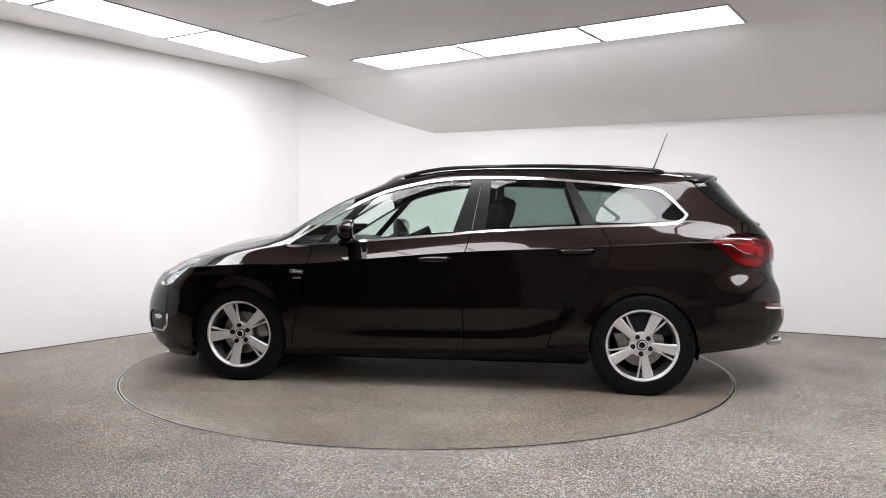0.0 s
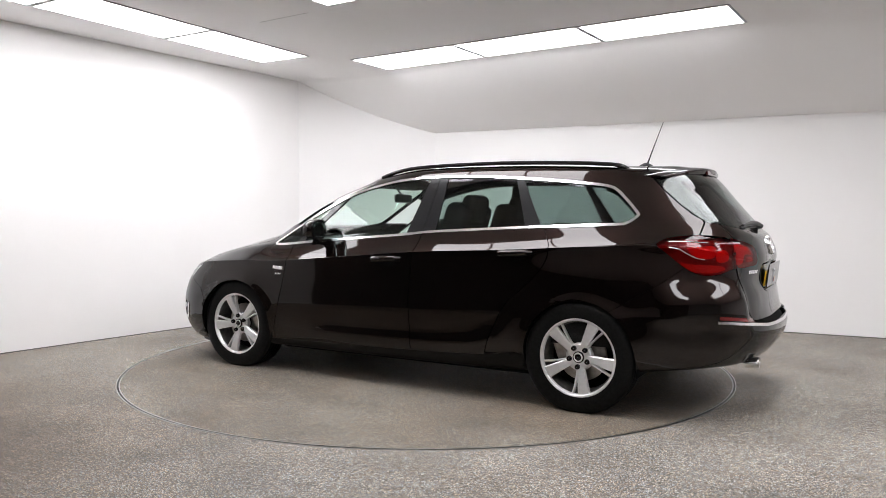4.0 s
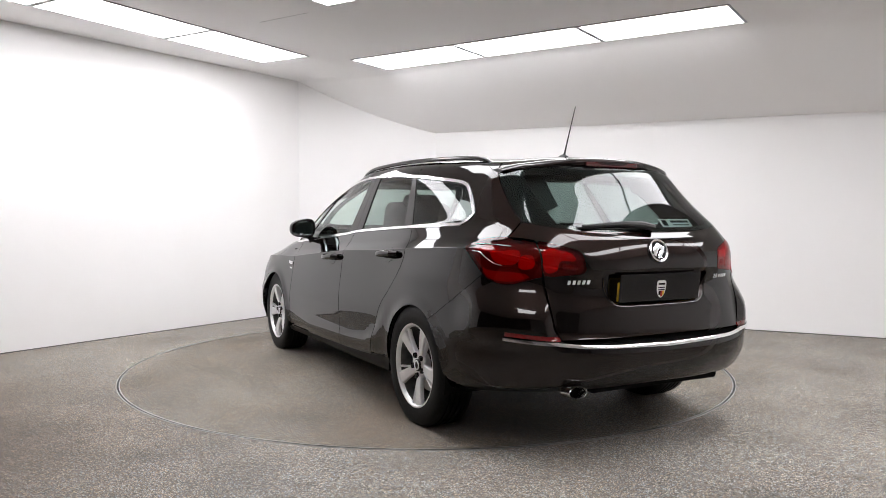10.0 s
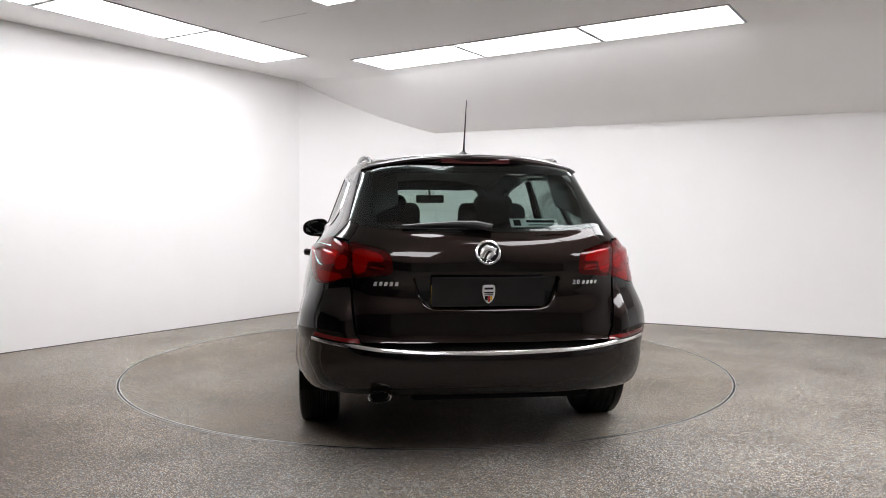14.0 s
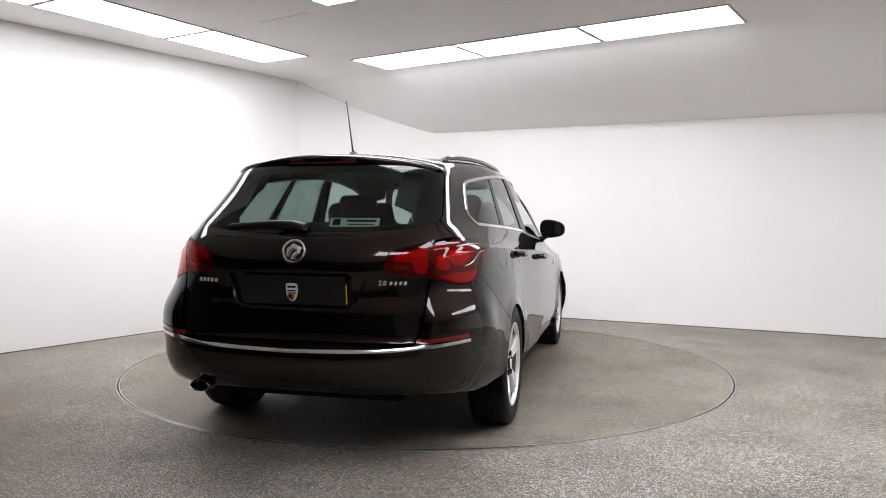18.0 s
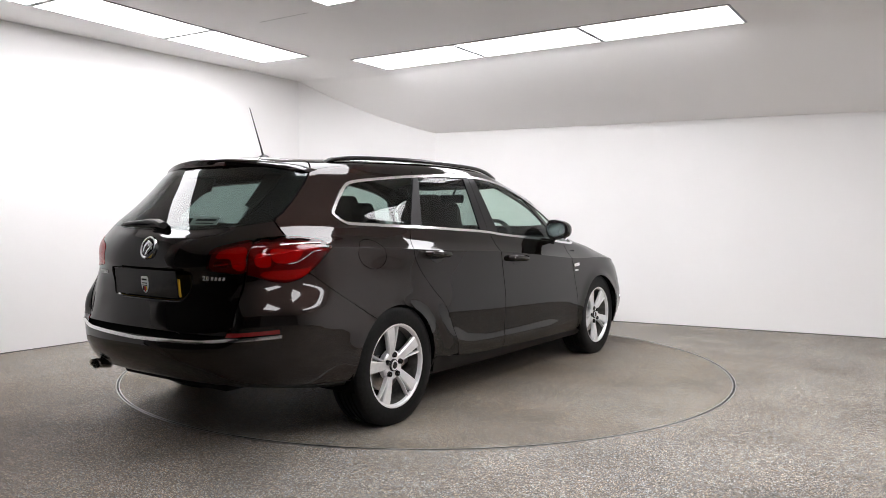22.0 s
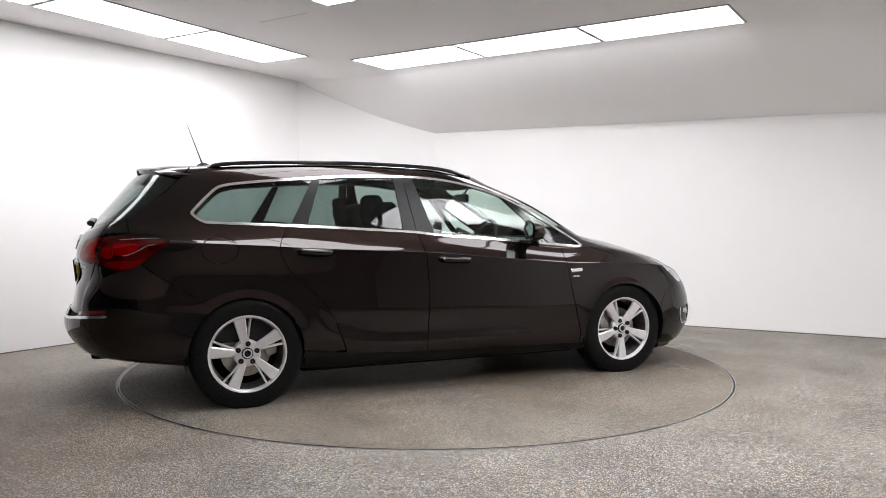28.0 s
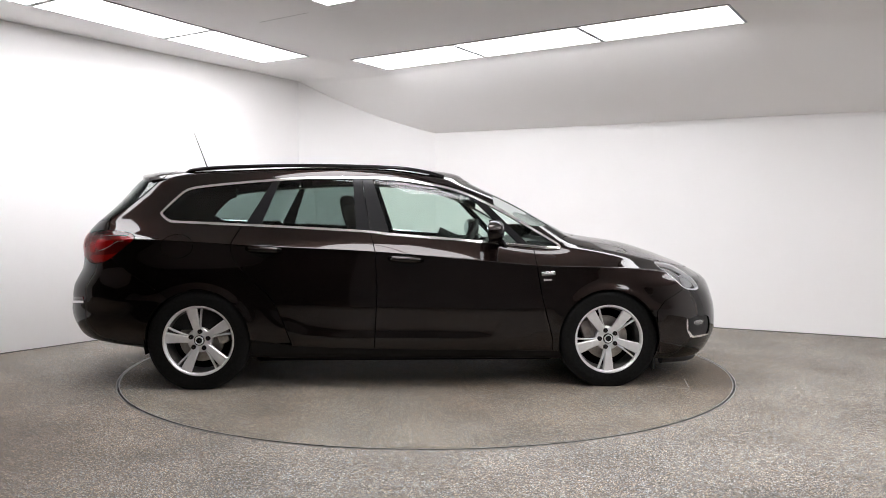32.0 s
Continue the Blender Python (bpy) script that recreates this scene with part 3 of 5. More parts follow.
    Q = np.stack([i * nu + j, (i + 1) * nu + j, (i + 1) * nu + k, i * nu + k], -1).reshape(-1, 4)
    return V, Q


SKIN_V, SKIN_F = skin()
# Order the corners so that the normals point outwards
_c = SKIN_V[SKIN_F].mean(1)
_n = np.cross(SKIN_V[SKIN_F[:, 2]] - SKIN_V[SKIN_F[:, 0]], SKIN_V[SKIN_F[:, 3]] - SKIN_V[SKIN_F[:, 1]])
if ((_c - np.array([0, 0, 0.7])) * _n).sum(1).mean() < 0:
    SKIN_F = SKIN_F[:, ::-1]
_n = np.cross(SKIN_V[SKIN_F[:, 2]] - SKIN_V[SKIN_F[:, 0]], SKIN_V[SKIN_F[:, 3]] - SKIN_V[SKIN_F[:, 1]])
SKIN_N = np.zeros_like(SKIN_V)
for _k in range(4):
    np.add.at(SKIN_N, SKIN_F[:, _k], _n)
SKIN_N /= np.maximum(np.linalg.norm(SKIN_N, axis=1, keepdims=True), 1e-12)


def clip(V, NN, F, f):
    """Keeps the part of a mesh where f > 0, cutting faces along the line f = 0."""
    d = f(V)
    V, NN, d = list(V), list(NN), list(d)
    cache, out = {}, []
    for face in F:
        s = [d[i] > 0 for i in face]
        if all(s):
            out.append(face)
            continue
        if not any(s):
            continue
        poly = []
        for a, b in zip(face, list(face[1:]) + [face[0]]):
            if d[a] > 0:
                poly.append(a)
            if (d[a] > 0) != (d[b] > 0):
                key = (min(a, b), max(a, b))
                if key not in cache:
                    t = d[a] / (d[a] - d[b])
                    cache[key] = len(V)
                    V.append(V[a] + t * (V[b] - V[a]))
                    NN.append(NN[a] + t * (NN[b] - NN[a]))
                    d.append(0.0)
                poly.append(cache[key])
        if len(poly) > 2:
            out.append(poly)
    return V, NN, out


def compact(V, NN, F):
    used, remap = [], {}
    G = []
    for face in F:
        g = []
        for i in face:
            if i not in remap:
                remap[i] = len(used)
                used.append(i)
            g.append(remap[i])
        G.append(g)
    return np.array([V[i] for i in used]), np.array([NN[i] for i in used]), G


def region(within, *cuts):
    """The piece of the skin inside a box (x0, x1, y0, y1, z0, z1) and all the cuts."""
    lo, hi = np.array(within[0::2]), np.array(within[1::2])
    ok = ((SKIN_V > lo - 0.06) & (SKIN_V < hi + 0.06)).all(1)
    V, NN, F = compact(SKIN_V, SKIN_N, [list(q) for q in SKIN_F[ok[SKIN_F].any(1)]])
    axes = [(lambda P, a=a, v=v: P[:, a] - v) for a, v in enumerate(lo)] + [(lambda P, a=a, v=v: v - P[:, a]) for a, v in enumerate(hi)]
    for f in axes + list(cuts):
        if len(F) == 0:
            break
        V, NN, F = compact(*clip(V, NN, F, f))
    return V, NN, F


def inside(outline, ax=(0, 2), grow=0.0):
    """A cut: the signed distance to a closed outline in two of the axes, positive inside."""
    P = np.asarray(outline, float)
    Q = np.roll(P, -1, 0)

    def f(V):
        X = np.asarray(V)[:, ax]
        e = Q - P
        w = X[:, None, :] - P[None]
        t = np.clip((w * e).sum(-1) / np.maximum((e * e).sum(-1), 1e-12), 0, 1)
        dist = np.linalg.norm(w - t[..., None] * e, axis=-1).min(1)
        c = ((P[None, :, 1] > X[:, None, 1]) != (Q[None, :, 1] > X[:, None, 1])) & (X[:, None, 0] < (Q - P)[None, :, 0] * (X[:, None, 1] - P[None, :, 1]) / np.where(np.abs(e[None, :, 1]) < 1e-9, 1e-9, e[None, :, 1]) + P[None, :, 0])
        return np.where(c.sum(1) % 2 == 1, dist, -dist) + grow
    return f


def outside(outline, ax=(0, 2), gap=0.0):
    g = inside(outline, ax)
    return lambda V: -g(V) - gap


def side_of(line, ax=(0, 2), sign=1, gap=0.0):
    """A cut: in front of (sign 1) or behind (-1) a line given as (first axis value, second axis value) by rising second axis."""
    L = np.array(sorted(line, key=lambda q: q[1]))
    return lambda V: sign * (np.asarray(V)[:, ax[0]] - np.interp(np.asarray(V)[:, ax[1]], L[:, 1], L[:, 0])) - gap


def above(line, ax=(0, 2), sign=1, gap=0.0):
    """A cut: above (sign 1) or below (-1) a line given as (first, second) by rising first axis."""
    L = np.array(sorted(line, key=lambda q: q[0]))
    return lambda V: sign * (np.asarray(V)[:, ax[1]] - np.interp(np.asarray(V)[:, ax[0]], L[:, 0], L[:, 1])) - gap


def arch(cx, r, cz=0.312):
    return lambda V: np.hypot(np.asarray(V)[:, 0] - cx, np.asarray(V)[:, 2] - cz) - r


def panel(name, piece, material, parent, label="", lift=0.0, depth=0.012, mirror=False):
    """Makes a piece of skin into a sheet with turned-in edges, lifted by so much."""
    V, NN, F = piece
    V, NN = np.array(V), np.array(NN)
    if mirror:
        V, NN, F = V * [1, -1, 1], NN * [1, -1, 1], [f[::-1] for f in F]
    NN = NN / np.maximum(np.linalg.norm(NN, axis=1, keepdims=True), 1e-9)
    n = len(V)
    count = {}
    for f in F:
        for a, b in zip(f, f[1:] + f[:1]):
            count[(a, b)] = 1
    rim = [(a, b) for a, b in count if (b, a) not in count]
    low = {}
    verts = list(V + NN * lift)
    for a, b in rim:
        for v in (a, b):
            if v not in low:
                low[v] = len(verts)
                verts.append(V[v] + NN[v] * (lift - depth))
    faces = list(F) + [[b, a, low[a], low[b]] for a, b in rim]
    return place(name, mesh_of(name, verts, faces, material, True, rim), parent, label)


def both(name, piece, material, parent, label="", lift=0.0, depth=0.012):
    return [panel(name, piece, material, parent, label, lift, depth, m) for m in (False, True)]


def spot(guess, axes):
    """The point and normal of the skin nearest to a place, judged in two axes; the third only picks the side."""
    third = ({0, 1, 2} - set(axes)).pop()
    ok = np.abs(SKIN_V[:, third] - guess[third]) < 0.35
    d = np.where(ok, ((SKIN_V[:, axes] - np.array(guess)[list(axes)]) ** 2).sum(1), 9)
    near = np.argsort(d)[:6]
    w = 1 / (d[near] + 1e-6)
    n = (SKIN_N[near] * w[:, None]).sum(0)
    p = (SKIN_V[near] * w[:, None]).sum(0) / w.sum()
    n /= np.linalg.norm(n)
    for a in axes:
        p[third] += -(guess[a] - p[a]) * n[a] / n[third]
        p[a] = guess[a]
    return Vector(p), Vector(n)


def stuck(guess, axes, lift=0.0, spin=0.0):
    """A pose on the skin: z along the normal, y upwards along the surface."""
    p, n = spot(guess, axes)
    up = (Vector((0, 0, 1)) - n * n.z).normalized()
    m = Matrix((up.cross(n), up, n)).transposed().to_4x4()
    return Matrix.Translation(p + n * lift) @ m @ pose(0, 0, 0, 0, 0, spin)

car = new("estate_car")
tagged(car, "dark brown metallic estate car with chrome window trim, on a turntable", "car")
GAP = 0.0028
FRONT_X, REAR_X, WHEEL_Z, ARCH_R = 1.350, -1.325, 0.316, 0.334
X = lambda V: np.asarray(V)[:, 0]
Y = lambda V: np.asarray(V)[:, 1]
Z = lambda V: np.asarray(V)[:, 2]

# Lines of the side, as x and z; of the tail, as y and z; of the top, as x and y
DLO = np.vstack([
    spline([(1.045, .922), (1.01, .955), (.85, 1.052), (.62, 1.185), (.40, 1.288), (.17, 1.347), (-.06, 1.379), (-.29, 1.389), (-.60, 1.384), (-.91, 1.365), (-1.20, 1.339), (-1.37, 1.320), (-1.435, 1.307), (-1.478, 1.286), (-1.55, 1.218), (-1.610, 1.153), (-1.620, 1.138), (-1.613, 1.122), (-1.585, 1.097), (-1.55, 1.078), (-1.50, 1.071), (-1.10, 1.055)], 6),
    spline([(-.80, 1.042), (-.28, 1.014), (-.06, .991), (.50, .949), (.91, .912), (1.02, .907)], 6)])
FRONT_SHUT = [(.975, .20), (.975, .308), (.925, .50), (.897, .611), (.87, .78), (.856, .893), (.85, 1.0)]
MID_SHUT = [(-.198, .20), (-.198, .249), (-.18, .612), (-.191, .881), (-.228, 1.014), (-.29, 1.383), (-.30, 1.5)]
REAR_SHUT = [tuple(q) for q in spline([(-.72, .20), (-.73, .285), (-.79, .45), (-.87, .60), (-.98, .70), (-1.09, .82), (-1.125, .93), (-1.07, 1.05), (-.89, 1.35), (-.86, 1.5)], 5)]
SILL = [(-1.4, .335), (-.95, .32), (-.80, .29), (-.72, .28), (-.35, .262), (.3, .248), (1.3, .230)]
BUMP_SIDE = [(-1.50, .585), (-1.60, .648), (-1.725, .724), (-1.817, .785), (-1.897, .848), (-2.4, .92)]
BUMP_FRONT = [(1.66, .1), (1.66, .50), (1.72, .57), (1.85, .638), (2.0, .66), (2.10, .72), (2.10, 1.0)]
LAMP = spline([(-1.750, .968), (-1.752, .982), (-1.79, 1.003), (-1.88, 1.018), (-2.0, 1.02), (-2.12, 1.005), (-2.25, 1.0), (-2.25, .848), (-2.14, .845), (-2.06, .813), (-1.99, .810), (-1.92, .836), (-1.85, .886), (-1.79, .935)], 5, True)
LAMP_IN = spline([(.604, .850), (.612, .925), (.617, 1.003), (.55, .992), (.475, .972), (.442, .955), (.43, .91), (.432, .862), (.50, .852)], 4, True)
GATE_LOW = [(0.52, .536), (.566, .555), (.590, .61), (.602, .70), (.612, .85), (.622, 1.0), (.63, 1.05)]
GATE_UP = [(-1.950, 1.0), (-1.953, 1.02), (-1.966, 1.092), (-1.955, 1.108), (-1.908, 1.133), (-1.823, 1.198), (-1.730, 1.280), (-1.645, 1.37), (-1.60, 1.42), (-1.58, 1.6)]
REAR_GLASS = np.vstack([spline([(0, 1.047), (.30, 1.052), (.50, 1.068), (.60, 1.088), (.80, 1.14)], 6), spline([(.80, 1.372), (.50, 1.380), (.25, 1.390), (0, 1.393)], 6)])
REAR_GLASS = np.vstack([REAR_GLASS, (REAR_GLASS * [-1, 1])[-2:0:-1]])
RECESS = spline([(0, .853), (.30, .853), (.335, .848), (.335, .82), (.305, .74), (.27, .706), (.22, .698), (0, .696)], 4)
RECESS = np.vstack([RECESS, (RECESS * [-1, 1])[-2:0:-1]])
BONNET = spline([(2.12, 0), (2.08, .25), (1.98, .46), (1.80, .60), (1.55, .685), (1.30, .715), (1.08, .70), (1.13, .58), (1.20, .40), (1.235, .2), (1.245, 0)], 5)
BONNET = np.vstack([BONNET, (BONNET * [1, -1])[-2:0:-1]])
SCREEN = spline([(1.16, 0), (1.15, .25), (1.10, .45), (1.04, .565), (.93, .58), (.72, .54), (.50, .46), (.425, .39), (.47, .26), (.49, 0)], 6)
SCREEN = np.vstack([SCREEN, (SCREEN * [1, -1])[-2:0:-1]])
HEAD = spline([(1.695, .812), (1.78, .815), (1.88, .79), (1.96, .735), (2.02, .665), (2.00, .632), (1.89, .643), (1.81, .70)], 5, True)
FOG = spline([(1.89, .44), (1.905, .36), (1.935, .325), (2.0, .318), (2.09, .325), (2.09, .44), (1.99, .455)], 4, True)

gl = np.array(GATE_LOW)
gu = np.array(GATE_UP)


def gate(V):
    """Positive on the tailgate: set by its width low down and by its slanting edge beside the glass."""
    low = np.minimum(np.interp(Z(V), gl[:, 1], gl[:, 0]) - np.abs(Y(V)), Z(V) - .536)
    up = (np.interp(Z(V), gu[:, 1], gu[:, 0]) - X(V)) * .7
    return np.where(X(V) > -1.45, -1.0, np.where(Z(V) > np.interp(X(V), [-2.14, -2.06, -1.96], [.997, 1.007, 1.017]), up, low))


no_arch = [arch(FRONT_X - .004, ARCH_R), arch(REAR_X - .002, ARCH_R)]
left = lambda x0, x1, z0, z1: (x0, x1, 0.0, 1.2, z0, z1)
no_dlo = outside(DLO, gap=-0.004)
not_gate = lambda V: -gate(V) - np.where(Z(V) < .84, .0075, .0035)
not_lamp = lambda V: np.where(X(V) < -1.4, -inside(LAMP)(V) - GAP, 1.0)
not_bonnet = lambda V: np.where(X(V) > 1.0, -inside(BONNET, (0, 1))(V) - GAP, 1.0)
not_screen = lambda V: np.where(X(V) > 0.3, -inside(SCREEN, (0, 1))(V) - 0.003, 1.0)
not_head = lambda V: np.where(X(V) > 1.5, -inside(HEAD)(V) - GAP, 1.0)
flap = lambda V: .103 - np.hypot(X(V) + 1.472, (Z(V) - .922) / .74)
roof_side = lambda V: np.where(Z(V) > 1.405, 1.0, X(V) + .875)

# Body panels
front_doors = both("front_door", region(left(-.4, 1.1, .2, 1.1), side_of(FRONT_SHUT, sign=-1, gap=GAP), side_of(MID_SHUT, gap=GAP), above(SILL, gap=.0012), no_dlo, above([(-.4, 1.02), (.86, .93), (1.1, .93)], sign=-1)), PAINT, car)
rear_doors = both("rear_door", region(left(-1.3, 0, .2, 1.1), side_of(MID_SHUT, sign=-1, gap=GAP), side_of(REAR_SHUT, gap=GAP), above(SILL, gap=.0012), no_dlo, no_arch[1]), PAINT, car)
wings = both("front_wing", region(left(.8, 2.1, .22, 1.06), side_of(FRONT_SHUT, gap=GAP), no_arch[0], no_dlo, not_bonnet, not_head, not_screen, above(SILL, gap=.0012), side_of(BUMP_FRONT, sign=-1, gap=GAP)), PAINT, car)
both("sill", region(left(-1.2, 1.2, .17, .36), above(SILL, sign=-1, gap=.0004), *no_arch), SILL_BLACK, car, "black sill")
quarter = region(left(-2.2, -.6, .3, 1.5), side_of(REAR_SHUT, sign=-1, gap=GAP), no_arch[1], no_dlo, not_gate, not_lamp, side_of(BUMP_SIDE, gap=GAP), lambda V: 1.405 - Z(V))
panel("quarter_panel", quarter, PAINT, car)
Vq, Nq, Fq = quarter
quarter_r = panel("quarter_panel", compact(*clip(Vq, Nq, Fq, lambda V: -flap(V) - .004)), PAINT, car, "rear quarter with a round fuel flap", mirror=True)
panel("fuel_flap", compact(*clip(Vq, Nq, Fq, lambda V: flap(V))), PAINT, quarter_r, mirror=True)
rear_bumper = panel("rear_bumper", region((-2.5, -1.4, -1, 1, .25, .9), side_of(BUMP_SIDE, sign=-1, gap=GAP), not_gate, not_lamp, no_arch[1]), PAINT, car)
front_bumper = panel("front_bumper", region((1.5, 2.5, -1, 1, .13, .80), side_of(BUMP_FRONT, gap=GAP), no_arch[0], not_bonnet, not_head, lambda V: np.where(np.abs(Y(V)) > .3, -inside(FOG)(V), 1.0)), PAINT, car)
bonnet = panel("bonnet", region((1.0, 2.4, -1, 1, .6, 1.1), inside(BONNET, (0, 1), -GAP)), PAINT, car)
in_lamp = lambda V: inside(LAMP_IN, (1, 2))(np.abs(np.asarray(V)) * [-1, 1, 1])
tailgate = panel("tailgate", region((-2.5, -1.5, -.8, .8, .5, 1.44), lambda V: gate(V) - GAP, outside(REAR_GLASS, (1, 2), -0.006), lambda V: np.where(X(V) < -1.9, -inside(RECESS, (1, 2))(V), 1.0), lambda V: -in_lamp(V) - .0015, lambda V: np.where(np.abs(Y(V)) > .617, -inside(LAMP)(V) - GAP, 1.0), lambda V: Z(V) - .560), PAINT, car, depth=.024)
# Added black sheet that keeps the gap under the tailgate dark
panel("gate_gap_dark", region((-2.5, -2.0, -.62, .62, .515, .60)), UNDER, car, "added black sheet that darkens the gap under the tailgate", -.030, .004)
roof = panel("roof", region((-1.75, .6, -.8, .8, 1.05, 1.6), no_dlo, not_screen, not_gate, roof_side), PAINT, car)
panel("headlining", region((-1.55, .35, -.5, .5, 1.35, 1.6)), LINING, car, "grey cloth headlining", -.035, .004)

# Glass and the trim between
SPLIT_A, SPLIT_B = [(.80, .9), (.50, 1.2), (.36, 1.35)], [(.86, .9), (.56, 1.2), (.42, 1.35)]
F_REAR, R_FRONT = [(-.099, 1.0), (-.217, 1.362)], [(-.32, 1.029), (-.349, 1.361)]
R_REAR, Q_FRONT = [(-.95, 1.049), (-.839, 1.351)], [(-1.052, 1.056), (-.887, 1.35)]
glazed = inside(DLO, grow=-.015)
trim = inside(DLO, grow=-.014)
both("front_side_window", region(left(-.4, 1.2, .85, 1.45), glazed, side_of(F_REAR), side_of(SPLIT_A, sign=-1)), CLEAR, car, "green tinted side glass", -.006, .003)
both("front_quarter_window", region(left(.3, 1.2, .85, 1.4), glazed, side_of(SPLIT_B)), CLEAR, car, "small triangular tinted glass", -.004, .003)
both("rear_side_window", region(left(-1.1, -.2, .9, 1.45), glazed, side_of(R_REAR), side_of(R_FRONT, sign=-1)), PRIVACY, car, "dark tinted side glass", -.006, .003)
both("luggage_window", region(left(-1.7, -.8, .95, 1.45), glazed, side_of(Q_FRONT, sign=-1)), PRIVACY, car, "dark tinted side glass", -.004, .003)
both("mirror_pillar_trim", region(left(.2, 1.0, .85, 1.4), trim, side_of(SPLIT_B, sign=-1), side_of(SPLIT_A)), GLOSS, car, "gloss black pillar trim", -.002)
both("centre_pillar_trim", region(left(-.5, 0, .95, 1.45), trim, side_of(F_REAR, sign=-1), side_of(MID_SHUT, gap=.002)), PILLAR, car, "satin black pillar trim", -.001)
both("centre_pillar_trim", region(left(-.5, 0, .95, 1.45), trim, side_of(R_FRONT), side_of(MID_SHUT, sign=-1, gap=.002)), PILLAR, car, "satin black pillar trim", -.001)
both("rear_pillar_trim", region(left(-1.2, -.7, .95, 1.45), trim, side_of(R_REAR, sign=-1), side_of(Q_FRONT)), PILLAR, car, "satin black pillar trim", -.001)
both("window_chrome", region(left(-1.8, 1.2, .85, 1.45), inside(DLO), lambda V: .0155 - inside(DLO)(V)), CHROME, car, "polished chrome window surround", .004, .010)
windscreen = panel("windscreen", region((.3, 1.3, -.8, .8, .95, 1.45), inside(SCREEN, (0, 1))), CLEAR, car, "green tinted windscreen", -.002, .004)
panel("glass_border", region((.3, 1.3, -.8, .8, .95, 1.45), inside(SCREEN, (0, 1)), lambda V: .055 - inside(SCREEN, (0, 1))(V)), GLOSS, windscreen, "black border baked into the glass", -.005, .002)
glazing = [inside(REAR_GLASS, (1, 2)), lambda V: gate(V) - .004]
panel("rear_window", region((-2.3, -1.5, -.8, .8, 1.0, 1.43), *glazing), PRIVACY, tailgate, "dark tinted rear glass", .001, .004)
border = lambda V: np.maximum(np.maximum(.085 - gate(V) - 2 * np.maximum(0, .50 - np.abs(Y(V))), Z(V) - 1.335), .022 - inside(REAR_GLASS, (1, 2))(V))
panel("glass_border", region((-2.3, -1.5, -.8, .8, 1.0, 1.43), *glazing, border), GLOSS, tailgate, "black border baked into the glass", -.003, .002)

both("rear_pillar_lining", region((-1.98, -1.40, .40, 1.0, 1.0, 1.385), outside(DLO, gap=-.02)), DASH, car, "black inner pillar lining", -.05, .004)

# Tail lamps: clear red covers over reflectors set deeper
lamp_box = (-2.3, -1.7, .5, 1.0, .75, 1.06)
outer = [inside(LAMP), lambda V: -gate(V) - .003]
blocks = [
    ("reflector", RED, [(-1.905, .962), (-1.96, .968), (-2.04, .966), (-2.042, .905), (-1.98, .898), (-1.93, .920)]),
    ("reflector", RED, [(-2.056, .942), (-2.10, .94), (-2.106, .885), (-2.056, .882)]),
    ("indicator", AMBER, [(-1.86, .885), (-1.92, .87), (-2.06, .862), (-2.10, .845), (-2.04, .822), (-1.93, .832)]),
]
for mir in (False, True):
    lamp = panel("tail_lamp", region(lamp_box, *outer), RED_LENS, car, "red tail lamp wrapping onto the side", .003, .020, mir)
    panel("lamp_housing", region(lamp_box, *outer), RED_DEEP, lamp, "dark red lamp housing", -.022, .002, mir)
    for name, material, outline in blocks:
        panel(name, region(lamp_box, *outer, inside(spline(outline, 4, True))), material, lamp, "", -.014, .008, mir)
    side = -1 if mir else 1
    # Upper line stands in for the highlight on the crease; lower is a silver guide
    for line in (((-1.80, .986), (-1.86, .987), (-1.93, .985), (-2.0, .981)), ((-1.815, .955), (-1.86, .950), (-1.90, .926), (-1.95, .900), (-1.99, .892))):
        pts = [spot((x, .74, z), (0, 2)) for x, z in spline(line, 4)]
        part("guide_glint_line", tube([((p + n * .0045).x, side * (p + n * .0045).y, (p + n * .0045).z) for p, n in pts], .0022, 8), SILVER, lamp, "thin silver line", True)
    gate_lamp = panel("gate_lamp", region((-2.3, -1.9, .3, .7, .8, 1.05), in_lamp), RED_LENS, tailgate, "red lamp on the tailgate", .002, .018, mir)
    panel("lamp_housing", region((-2.3, -1.9, .3, .7, .8, 1.05), in_lamp), RED_DEEP, gate_lamp, "", -.020, .002, mir)
    panel("reflector", region((-2.3, -1.9, .3, .7, .8, 1.05), in_lamp, inside(spline([(.605, .975), (.50, .962), (.475, .94), (.47, .915), (.54, .918), (.555, .87), (.605, .868)], 3, True), (1, 2))), RED, gate_lamp, "", -.012, .006, mir)
    panel("reversing_lamp", region((-2.3, -1.9, .3, .7, .8, 1.05), in_lamp, inside([(.535, .905), (.465, .905), (.46, .875), (.53, .875)], (1, 2))), SILVER, gate_lamp, "", -.010, .006, mir)

# Rear bumper: chrome strip, reflectors, exhaust
strip_low = [(-.80, .556), (-.70, .545), (-.45, .519), (0, .507), (.45, .519), (.70, .545), (.80, .556)]
strip_top = [(y, z + .014) for y, z in strip_low]
tail = lambda V: -2.075 - X(V)
panel("chrome_strip", region((-2.5, -2.0, -.9, .9, .48, .62), above(strip_low, (1, 2)), above(strip_top, (1, 2), -1), tail), CHROME, rear_bumper, "bright chrome strip", .005, .008)
fog_low = [(y, z + .007) for y, z in strip_top]
fog_top = [(y, z + .026) for y, z in strip_top]
for mir in (False, True):
    panel("rear_reflector", region((-2.5, -2.0, .575, .785, .5, .65), above(fog_low, (1, 2)), above(fog_top, (1, 2), -1), tail), RED_DULL, rear_bumper, "red rear reflector", .003, .006, mir)

